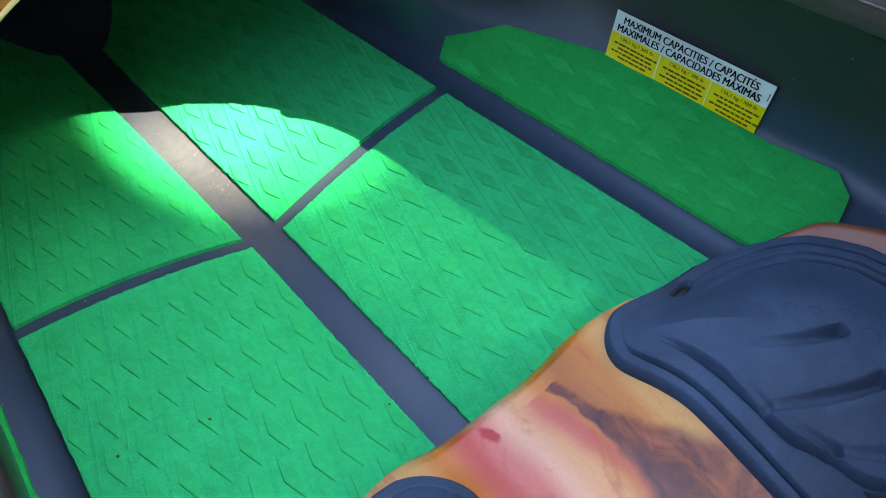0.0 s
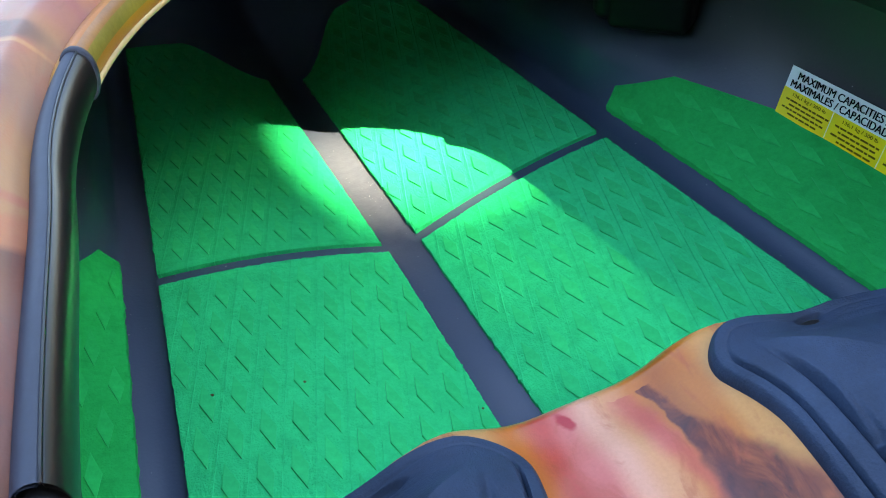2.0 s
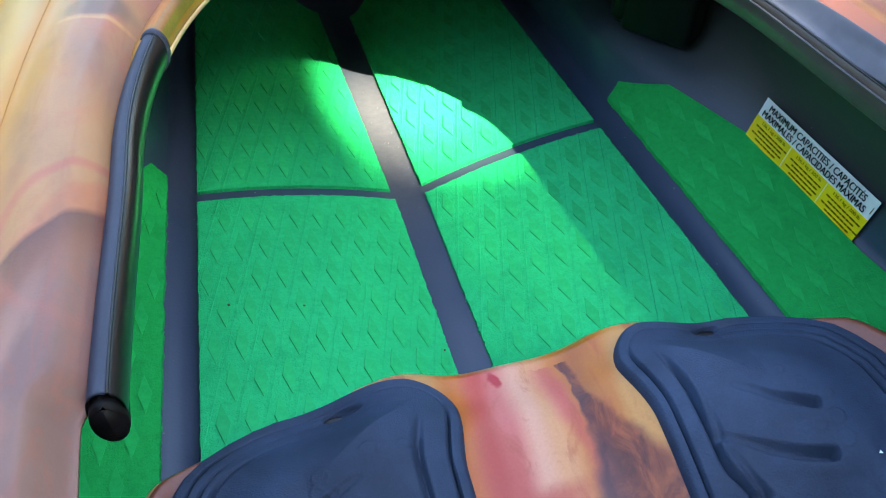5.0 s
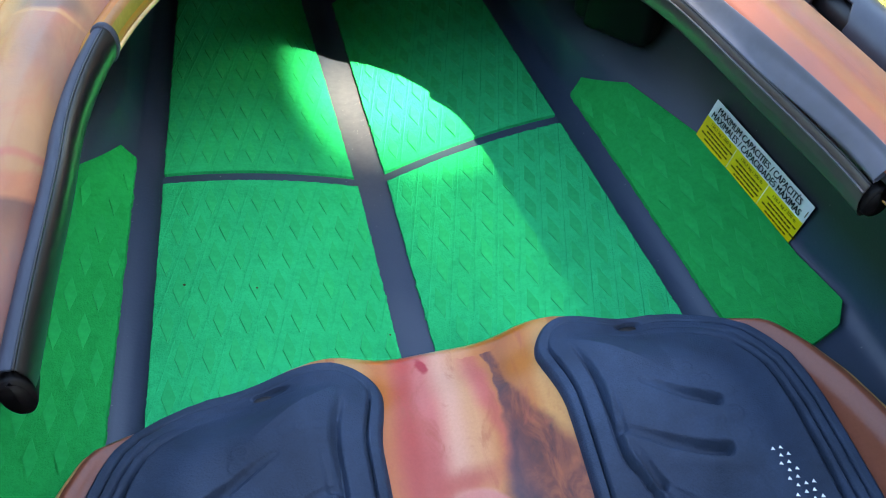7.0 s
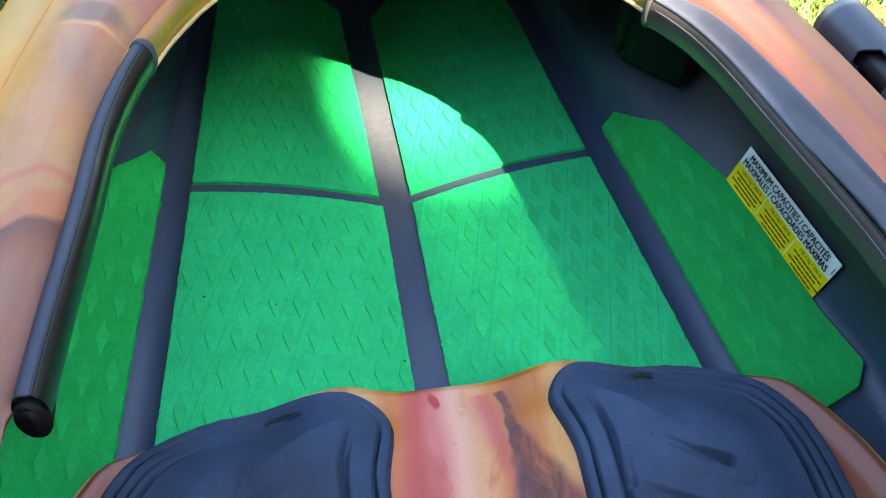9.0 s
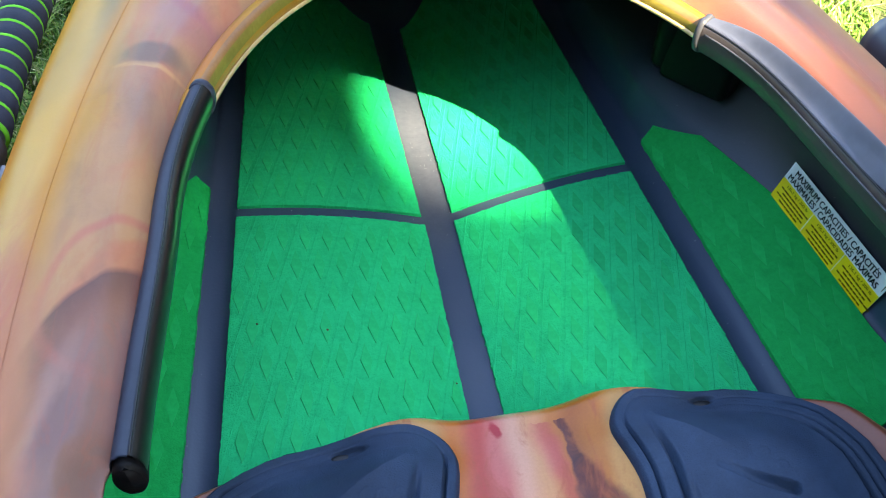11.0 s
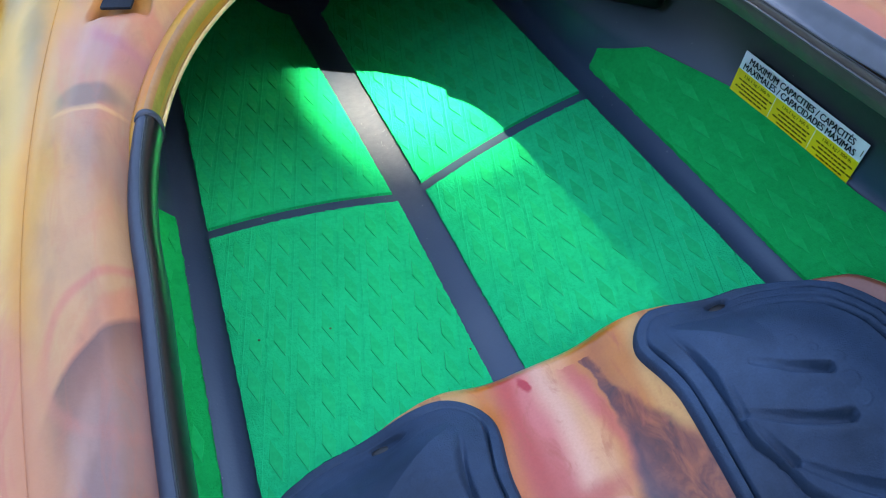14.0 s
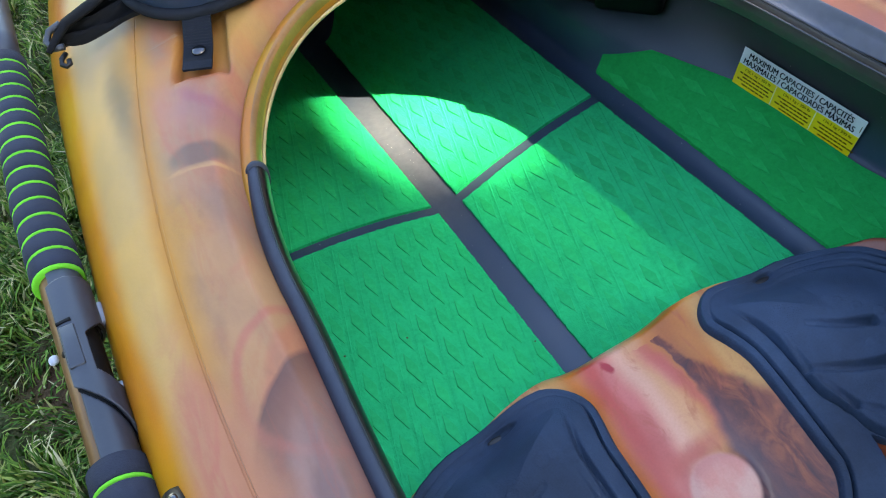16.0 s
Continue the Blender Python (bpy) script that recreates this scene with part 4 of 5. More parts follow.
def cushion(sgn, inset):
    nx = 210
    x = np.array([np.linspace(a, b, nx) for a, b in ends])
    y = np.repeat(CY[:, None], nx, 1)
    d = np.full(x.shape, 9.0)
    for px, py in OUT:
        d = np.minimum(d, (x - px) ** 2 + (y - py) ** 2)
    d = np.sqrt(d)
    # a flat flange with a line pressed into it, then the raised pad, whose rear edge swings outboard
    side1, side2 = 0.12 + 0.88 * ease(-0.336, -0.362, y), 0.05 + 0.95 * ease(-0.346, -0.392, y)
    rear = ((x - 0.1045) * 0.054 + (y + 0.468) * 0.0605) / 0.0811
    pad = np.minimum(d - 0.0236, rear + 0.0)
    pad = pad - 0.010 * np.exp(-((d - 0.0236 - rear) / 0.012) ** 2)
    outboard = ease(0.135, 0.165, x)
    h = 0.0062 * np.sqrt(np.clip(d / 0.0028, 0, 1))
    h = h + 0.0014 * side1 * ease(0.0088, 0.0102, d) - 0.0056 * side1 * np.exp(-((d - 0.0090) / 0.0009) ** 2)
    h = h + outboard * (0.0016 * side2 * ease(0.0164, 0.0180, d) - 0.0056 * side2 * np.exp(-((d - 0.0164) / 0.0010) ** 2))
    h = h + 0.0048 * (side2 * ease(0.0, 0.0045, pad) + (1 - side2) * ease(-0.012, 0.026, pad)) - 0.0060 * side2 * np.exp(-(pad / 0.0017) ** 2) + 0.0105 * ease(0.002, 0.042, pad)
    # slanting slots, pressed deeper towards one end
    for ax, ay, bx, by, w, dep in SLOTS:
        px, py = bx - ax, by - ay
        f = np.clip(((x - ax) * px + (y - ay) * py) / (px * px + py * py), 0, 1)
        dd = np.hypot(x - ax - f * px, y - ay - f * py)
        h = h - 1.75 * dep * (0.10 + 0.90 * f ** 1.4) * ease(w * (0.75 + 0.35 * f), w * 0.25, dd)
        across = ((x - ax) * -py + (y - ay) * px) / math.hypot(px, py)
        h = h + 0.0016 * f * np.exp(-((across + 0.0085) / 0.005) ** 2) * ease(0.014, 0.004, dd - 0.0085)
    # the slit of the lacing hole at the front edge
    ex, ey = (0.1440, -0.3275) if sgn > 0 else (0.1250, -0.3315)
    h = h - 0.0030 * ease(0.018, 0.002, np.hypot((x - ex) * 0.7, (y - ey) * 1.5))
    h = h - 0.0040 * ease(1.15, 0.60, np.hypot((x - ex) / 0.0105, (y - ey - 0.12 * (x - ex)) / 0.0040))
    for kx, ky, kr in RINGS[sgn]:
        q = np.hypot(x - kx, y - ky)
        h = h + 0.0007 * np.exp(-((q - kr) / 0.0009) ** 2) + 0.0004 * ease(kr, kr * 0.5, q)
    x = x - inset * ease(0.15, 0.066, x)
    # behind the pad, inside the flange, the pan shows
    gap = ease(0.0375, 0.0390, d) * ease(-0.0035, -0.0050, rear)
    z = seat_z(x, y) + (0.0008 + h + 0.004 * ease(0.005, 0.07, pad)) * (1 - gap) - 0.004 * gap
    c = part("cushion", thicken(np.stack([sgn * x, y, z], -1), 0.005), CUSHION, seat, "navy foam cushion with pressed slots and stepped edges")
    k = np.argmin(np.hypot(x - ex, y - ey))
    bm = bmesh.new()
    bmesh.ops.create_uvsphere(bm, u_segments=16, v_segments=8, radius=1.0, matrix=Matrix.Translation((sgn * ex, ey, float(z.flat[k]) + 0.0009)) @ Matrix.Diagonal((0.0078, 0.0027, 0.0010, 1)))
    part("lacing_eye", bm, BLACK, c, "dark lacing hole")
    return x, y, z, c


cx_, cy_, cz_, right_cushion = cushion(1, 0.0)
cushion(-1, 0.0215)

# printed white triangles on the starboard cushion
bm = bmesh.new()
rt = random.Random(4)
for i in range(26):
    for j in range(5):
        y = -0.460 - i * 0.0050
        x = 0.185 + j * 0.0052 + (i % 2) * 0.0026 + i * 0.0004
        if j > 1 + i * 0.22 or x > 0.232:
            continue
        k = np.argmin(np.hypot(cx_ - x, cy_ - y))
        z = float(cz_.flat[k]) + 0.0011
        v = [bm.verts.new((x + 0.0016 * math.sin(a), y + 0.0016 * math.cos(a), z)) for a in (0.3, 2.4, 4.5)]
        f = bm.faces.new(v)
part("printed_triangles", bm, WHITE, right_cushion, "small printed white triangles", smooth=False)

# ---- capacity label ----
LB, LT = Vector((0.3090, -0.1045, 0.0820)), Vector((0.3250, -0.1005, 0.1175))
RB, RT = Vector((0.3375, -0.2415, 0.0600)), Vector((0.3450, -0.2475, 0.1075))
un = (RB - LB).cross(LT - LB).normalized()
if un.x > 0:
    un = -un
LW, LH = (RB - LB).length, 0.0465


def stuck(p):
    """A place on the label, by its width, height and lift off the hull."""
    u, v = p[0] / LW, p[1] / LH
    return LB * ((1 - u) * (1 - v)) + RB * (u * (1 - v)) + LT * ((1 - u) * v) + RT * (u * v) + un * (p[2] + 0.0032)


label = thing("capacity_label", tuple(LB), "white and yellow lettered capacity label stuck on the hull", "label")


def on_label(bm):
    for v in bm.verts:
        v.co = stuck(v.co)
    return bm


def slip(x0, x1, y0, y1, z, depth):
    """A thin leaf of the label that follows the hull's twist."""
    return on_label(thicken([[(x, y, z) for x in np.linspace(x0, x1, 25)] for y in np.linspace(y0, y1, 9)], depth))


part("sheet", slip(0, LW, 0, LH, 0.0003, 0.0006), WHITE, label, smooth=False)
for k in range(3):
    x0 = LW * k / 3 + (0.0004 if k else 0)
    x1 = LW * (k + 1) / 3 - (0.0004 if k < 2 else 0)
    part("yellow_field", slip(x0, x1, 0.0, LH * 0.56, 0.0007, 0.0003), YELLOW, label, smooth=False)


def lettering(name, words, size, x, y, mat, width, strikes=3):
    cu = bpy.data.curves.new(name, "FONT")
    cu.body, cu.size = words, 1.0
    tmp = bpy.data.objects.new("tmp", cu)
    scene.collection.objects.link(tmp)
    bpy.context.view_layer.update()
    me = bpy.data.meshes.new_from_object(tmp.evaluated_get(bpy.context.evaluated_depsgraph_get()))
    bpy.data.objects.remove(tmp)
    me.materials.clear()
    w = max(v.co.x for v in me.vertices) - min(v.co.x for v in me.vertices)
    bm = bmesh.new()
    for k in range(strikes):
        first = len(bm.verts)
        bm.from_mesh(me)
        bm.verts.ensure_lookup_table()
        for v in bm.verts[first:]:
            v.co = stuck((x + (v.co.x + 0.035 * k) * width / w, y + v.co.y * size, 0.0014 + 0.0001 * k))
    bpy.data.meshes.remove(me)
    part(name, bm, mat, label, smooth=False)


lettering("lettering", "MAXIMUM CAPACITIES / CAPACITÉS", 0.0098, 0.008, LH * 0.79, INK, LW * 0.855)
lettering("lettering", "MAXIMALES / CAPACIDADES MÁXIMAS", 0.0098, 0.004, LH * 0.605, INK, LW * 0.915)
rl = random.Random(8)
for k in range(3):
    x0 = LW * k / 3
    lettering("small_lettering", "136,1 kg / 300 lb", 0.0045, x0 + 0.009, LH * 0.45, BROWN_INK, LW / 3 * 0.66, 2)
    for r in range(4):
        w = LW / 3 * (0.80, 0.62, 0.84, 0.55)[r]
        bmx = bmesh.new()
        x = 0.0
        while x < w:
            step = rl.uniform(0.003, 0.008)
            m = Matrix.Translation((x0 + (LW / 3 - w) / 2 + x + step / 2, LH * (0.36 - 0.088 * r), 0.0011)) @ Matrix.Diagonal((step - 0.0009, 0.0016, 0.0003, 1))
            bmesh.ops.create_cube(bmx, size=1.0, matrix=m)
            x += step
        part("small_print", on_label(bmx), BROWN_INK, label, smooth=False)
part("small_mark", on_label(box((0.0007, 0.007, 0.0003), Matrix.Translation((LW - 0.002, LH * 0.76, 0.0010)))), BROWN_INK, label, smooth=False)

# ---- foot brace on either side, under the deck ----
def foot_brace(sgn):
    t = thing("foot_brace", (sgn * 0.27, 0.02, 0.12), "black plastic foot brace fixed to the hull side", "foot brace", "foot braces")
    bm = box((0.078, 0.036, 0.125), Matrix(), 0.009, 4)
    for v in bm.verts:                                   # the toe of the pedal kicks in towards the keel
        v.co.y -= 0.016 * (0.5 - v.co.z / 0.125) ** 2
    face = Matrix.Translation((sgn * 0.289, 0.044, 0.178)) @ Matrix.Rotation(radians(sgn * -52), 4, "Z")
    bmesh.ops.transform(bm, matrix=face, verts=bm.verts)
    part("pedal", bm, DULL, t)
    part("roller", tube([(sgn * 0.250, 0.066, 0.125), (sgn * 0.250, 0.065, 0.129), (sgn * 0.252, 0.062, 0.235)], [0.011, 0.013, 0.013], 18), DULL, t, "black round post")
    part("rail", box((0.014, 0.34, 0.03), Matrix.Translation((sgn * 0.285, 0.10, 0.190)) @ Matrix.Rotation(radians(sgn * 12), 4, "Z"), 0.004), BLACK, t)


foot_brace(1)
foot_brace(-1)

# ---- bag on the front deck, with its tab and strap ----
bag = thing("deck_bag", (-0.13, 0.12, 0.30), "navy padded bag with stitched binding on the front deck", "bag")
rows, bind = [], []
N = 60
for i in range(14):
    f = i / 13
    r = []
    for k in range(N):
        a = k / N * math.tau
        e = (abs(math.cos(a)) ** 2.6 + abs(math.sin(a)) ** 2.6) ** (-1 / 2.6)
        q = 1 - 0.86 * ease(0.35, 1.0, np.array(f)) ** 1.2
        r.append((-0.125 + 0.088 * e * math.cos(a) * q, 0.170 + 0.115 * e * math.sin(a) * q, 0.312 + 0.055 * math.sin(f * math.pi / 2)))
    rows.append(r)
bm = sheet(rows, False, True)
bm.faces.new([v for v in list(bm.verts)[-N:]])
part("body", bm, BAG, bag)
ring = [(-0.125 + 0.091 * (abs(math.cos(a)) ** 2.6 + abs(math.sin(a)) ** 2.6) ** (-1 / 2.6) * math.cos(a),
         0.170 + 0.118 * (abs(math.cos(a)) ** 2.6 + abs(math.sin(a)) ** 2.6) ** (-1 / 2.6) * math.sin(a)) for a in np.linspace(0, math.tau, N + 1)[:-1]]
sec = [(0.0, 0.0045), (0.0035, 0.0040), (0.0046, 0.0), (0.0036, -0.0034), (-0.004, -0.0036), (-0.004, 0.0045)]
rows = []
for k, (x, y) in enumerate(ring):
    n = Vector((x + 0.125, y - 0.170, 0)).normalized()
    rows.append([(x + n.x * u, y + n.y * u, 0.309 + w) for u, w in sec])
part("binding", sheet(rows, True, True), WEBBING, bag, "dark stitched binding")
tab = []
for i in range(50):
    f = i / 49
    z = 0.309 - 0.012 * ease(0.0, 0.7, np.array(f)) + 0.0012 * (i % 2) * (i < 42)
    a, b_ = Vector((-0.174, 0.078)), Vector((-0.152, 0.064))
    a, b_ = a.lerp(Vector((-0.2015, 0.008)), f), b_.lerp(Vector((-0.1795, -0.005)), f)
    tab.append([(*a.lerp(b_, q), float(z)) for q in np.linspace(0, 1, 6)])
part("webbing_tab", thicken(tab, 0.0022), WEBBING, bag, "navy ribbed webbing tab", smooth=False)
bm = bmesh.new()
bmesh.ops.create_uvsphere(bm, u_segments=20, v_segments=10, radius=0.0062, matrix=Matrix.Translation((-0.1815, 0.0205, 0.2992)) @ Matrix.Diagonal((1, 1, 0.45, 1)))
part("snap", bm, STEEL, bag, "dark shiny press stud")

strap = thing("deck_strap", (-0.25, 0.12, 0.29), "black twisted webbing strap with a buckle on the deck", "strap")
TOP = [(-0.176, 0.172, 0.321), (-0.213, 0.147, 0.312), (-0.2385, 0.136, 0.308), (-0.261, 0.135, 0.306), (-0.280, 0.138, 0.303), (-0.287, 0.131, 0.298)]
LOW = [(-0.176, 0.108, 0.306), (-0.208, 0.106, 0.300), (-0.236, 0.106, 0.298), (-0.258, 0.112, 0.297), (-0.274, 0.118, 0.296), (-0.282, 0.122, 0.295)]


def along(line, f):
    k = min(int(f * (len(line) - 1)), len(line) - 2)
    return Vector(line[k]).lerp(Vector(line[k + 1]), f * (len(line) - 1) - k)


rows = []
for i in range(48):
    f = i / 47
    a, b_ = along(TOP, f), along(LOW, f)
    rows.append([tuple(a.lerp(b_, q) + Vector((0, 0, (0.0042 * math.sin(q * 13 + f * 6) + 0.0014 * math.sin(q * 31 - f * 11)) * (1 - 0.5 * f)))) for q in np.linspace(0, 1, 24)])
part("webbing", thicken(rows, 0.0024), STRAP, strap)
part("fold", tube([(-0.218, 0.136, 0.318), (-0.246, 0.129, 0.314), (-0.270, 0.127, 0.309), (-0.284, 0.120, 0.302), (-0.294, 0.112, 0.298)], [0.004, 0.008, 0.007, 0.005, 0.0035], 10, flat=0.45), STRAP, strap, "folded end of the strap")
part("loop", tube([(-0.274, 0.130, 0.309), (-0.286, 0.130, 0.306), (-0.292, 0.124, 0.301), (-0.289, 0.116, 0.297), (-0.280, 0.113, 0.297)], 0.0032, 10), GREY_TUBE, strap, "grey plastic buckle loop")
part("hook", tube([(-0.2815, 0.108, 0.2935), (-0.287, 0.103, 0.2925), (-0.2885, 0.098, 0.2905), (-0.2855, 0.0945, 0.2895), (-0.282, 0.096, 0.2895), (-0.2815, 0.100, 0.2915)], 0.0024, 10), GLOSS, strap, "black curled hook")


# small black fitting on the edge of the deck
fitting = thing("deck_fitting", (-0.333, -0.345, 0.25), "small black plastic fitting on the edge of the deck", "fitting")
part("base", tube([(-0.331, -0.322, 0.252), (-0.331, -0.330, 0.262), (-0.331, -0.350, 0.266), (-0.331, -0.372, 0.262), (-0.331, -0.380, 0.250)], [0.003, 0.008, 0.010, 0.008, 0.003], 12, flat=0.7), GLOSS, fitting)
part("screw", tube([(-0.331, -0.336, 0.266), (-0.331, -0.336, 0.2705)], 0.003, 12), STEEL, fitting, "shiny screw head")

# ---- padded bars along both sides ----
def shell(at, ys, r, a0, a1, windows, n=28, keep=None):
    """A half-round shell round a bar, with openings given by stretches of length and angle."""
    bm = bmesh.new()
    rows = [[bm.verts.new(at(y, r, math.radians(a0 + (a1 - a0) * k / n))) for k in range(n + 1)] for y in ys]
    for i in range(len(ys) - 1):
        for k in range(n):
            y, a = (ys[i] + ys[i + 1]) / 2, a0 + (a1 - a0) * (k + 0.5) / n
            if any(p0 < y < p1 and q0 + slant * max(0.0, 0.012 - min(y - p0, p1 - y)) < a < q1 for p0, p1, q0, q1, slant in windows):
                continue
            if keep and not keep(y, a):
                continue
            bm.faces.new((rows[i][k], rows[i][k + 1], rows[i + 1][k + 1], rows[i + 1][k]))
    bmesh.ops.delete(bm, geom=[v for v in bm.verts if not v.link_faces], context="VERTS")
    return bm


def side_bar(sgn):
    t = thing("side_bar", (sgn * 0.361, -0.1, 0.245), "bronze bar with navy and lime ringed grips beside the hull" if sgn < 0 else
              "dark grey sleeved bar with a cut-out, beside the hull", "bar", "bars along the hull")
    shift = 0.0 if sgn < 0 else 0.012

    def at(y, r=0.0, a=0.0):
        return Vector((sgn * (0.361 + shift - 0.055 * max(0, y) - 0.01 * y + r * math.cos(a)), y, 0.237 + r * math.sin(a)))

    part("shaft", tube([at(y) for y in np.linspace(-0.75, 0.75 if sgn < 0 else -0.09, 24)], 0.0150, 20), SHAFT if sgn < 0 else BLACK, t, "bronze coloured metal bar" if sgn < 0 else "")
    if sgn < 0:
        for a, b in ((-0.60, -0.275), (-0.095, 0.2269)):
            n = int(round((b - a) / 0.0215))
            for k in range(n):
                y0 = a + (b - a) * k / n
                s = (b - a) / n
                part("foam_ring", tube([at(y0 + s * 0.16), at(y0 + s * 0.2), at(y0 + s * 0.5), at(y0 + s * 0.96), at(y0 + s)], [0.0186, 0.0200, 0.0203, 0.0200, 0.0186], 22), GRIP, t)
                part("lime_ring", tube([at(y0 - s * 0.02), at(y0 + s * 0.03), at(y0 + s * 0.13), at(y0 + s * 0.18)], [0.0178, 0.0199, 0.0199, 0.0178], 22), LIME, t, "lime green foam ring")
        part("end_sleeve", tube([at(y) for y in np.linspace(0.2240, 0.75, 12)], 0.0168, 20), GREY_TUBE, t, "dark grey tube beyond the grip")
        lining = part("lining", shell(at, np.linspace(-0.276, -0.094, 160), 0.0166, 78, 262, [(-0.216, -0.156, 120, 270, 3000)], 46), GREY_TUBE, t, "dark grey half sleeve on the bar")
        part("core", shell(at, np.linspace(-0.226, -0.146, 4), 0.0158, 100, 262, []), DULL, t, "black inside of the notch")
        lm = lining.modifiers.new("wall", "SOLIDIFY")
        lm.thickness, lm.offset = 0.0012, 0.0
        ob = part("clamp", shell(at, np.linspace(-0.262, -0.108, 240), 0.0192, 74, 232, [(-0.216, -0.156, 124, 260, 3400)], 100, lambda y, a: y > -0.212 - 0.046 * (a - 74) / 120 and y < -0.112 + 0.006 * math.sin(math.radians(min(90, a - 74)))), GREY_TUBE, t, "dark grey half-round clamp with a notch")
    else:
        ob = part("sleeve", shell(at, np.concatenate([np.linspace(-0.62, -0.21, 8), np.linspace(-0.205, -0.135, 130), np.linspace(-0.13, -0.085, 5)]), 0.0215, -60, 300, [(-0.192, -0.146, 118, 190, 2600)], 120), GREY_TUBE, t, "dark grey sleeve with a cut-out")
    m = ob.modifiers.new("wall", "SOLIDIFY")
    m.thickness, m.offset = 0.0024, 0.0
    if sgn < 0:
        # black shell drawn for the shade in the gap along the clamp's rear edge
        part("gasket", shell(at, np.linspace(-0.270, -0.120, 200), 0.0177, 76, 228, [(-0.2145, -0.1575, 127, 260, 3400)], 90, lambda y, a: y > -0.2155 - 0.046 * (a - 74) / 120), DULL, t, "dark shell standing in for the shaded gap under the clamp")
        part("raised_plate", box((0.011, 0.040, 0.003), Matrix.Translation(at(-0.178, 0.0200, radians(93))) @ Matrix.Rotation(radians(6), 4, "Y"), 0.001), GREY_TUBE, t)
        # black disc stands in for an oval notch in the bronze
        part("rivet", tube([at(-0.176, 0.0145, radians(66)), at(-0.176, 0.0160, radians(66))], 0.0034, 10), DULL, t)
        part("slot", box((0.011, 0.0030, 0.002), Matrix.Translation(at(-0.153, 0.0202, radians(90))), 0.0004), DULL, t)
    for y in (-0.138, -0.218):
        x = 0.5 * (float(beam(np.array(y))) + 0.361 + shift - 0.0175)
        part("clip", box((0.016, 0.022, 0.014), Matrix.Translation((sgn * x, y, 0.228)), 0.002), CLIP if sgn < 0 else GREY_TUBE, t, "pale plastic clip against the hull" if sgn < 0 else "")


side_bar(-1)
side_bar(1)

# ---- unseen tree added behind the lawn, whose crown shades most of the boat ----
def leaf_material():
    m, t, b = nodes_of("tree_leaves", (0.05, 0.10, 0.02), 0.6, 0.3)
    gi = t.nodes.new("ShaderNodeNewGeometry")
    t.links.new(ramp(t, gi.outputs["Random Per Island"], [(0.0, (0.035, 0.08, 0.015)), (1.0, (0.09, 0.15, 0.03))]), b.inputs["Base Color"])
    return m


SIDE = Vector((0, 0, 1)).cross(SUN_WAY).normalized()      # level, across the sun's way
if SIDE.x < 0:
    SIDE = -SIDE
OVER = SUN_WAY.cross(SIDE)
CROWN = SUN_WAY * 16.0 - SIDE * 2.4
GAP = Vector((0.080, 0.142, 0.02))                           # where the gap in the crown lets the sun through
tree = thing("tree", (CROWN.x, CROWN.y, GROUND_Z), "tall leafy tree, unseen, added to shade lawn and boat", "tree")
BARK = plain("bark", (0.10, 0.075, 0.055), 0.9, 0.2, grain=40, amount=0.35, relief=0.8)
part("trunk", tube([Vector((CROWN.x + 0.25 * math.sin(h * 0.6), CROWN.y + 0.2 * math.sin(h * 0.4 + 1), GROUND_Z - 0.1 + h)) for h in np.linspace(0, 11.4, 20)],
                   list(np.linspace(0.24, 0.07, 20)), 12), BARK, tree)
rt = random.Random(12)
for k in range(7):
    a = k / 7 * math.tau
    z0 = CROWN.z - 1.6 + 0.25 * k
    part("limb", tube([(CROWN.x + 0.25 * math.sin(z0 * 0.6) + math.cos(a) * r, CROWN.y + 0.2 * math.sin(z0 * 0.4 + 1) + math.sin(a) * r, z0 + 0.75 * r) for r in np.linspace(0, 1.1, 6)],
                      list(np.linspace(0.06, 0.015, 6)), 8), BARK, tree)


def leaves(name, q, r, low, high, label, owner=None):
    """Many small four-cornered leaves at the given places, turned at random."""
    n = len(q)
    u = r.normal(0, 1, (n, 3))
    u /= np.linalg.norm(u, axis=1)[:, None]
    w = np.cross(u, r.normal(0, 1, (n, 3)))
    w /= np.linalg.norm(w, axis=1)[:, None]
    size = r.uniform(low, high, (n, 1))
    V = np.stack([q - u * size, q + w * size * 0.5, q + u * size, q - w * size * 0.5], 1)
    me = bpy.data.meshes.new(name)
    me.from_pydata(V.reshape(-1, 3).tolist(), [], np.arange(n * 4).reshape(n, 4).tolist())
    me.update()
    link(name, me, LEAF, owner or tree, label, smooth=False)


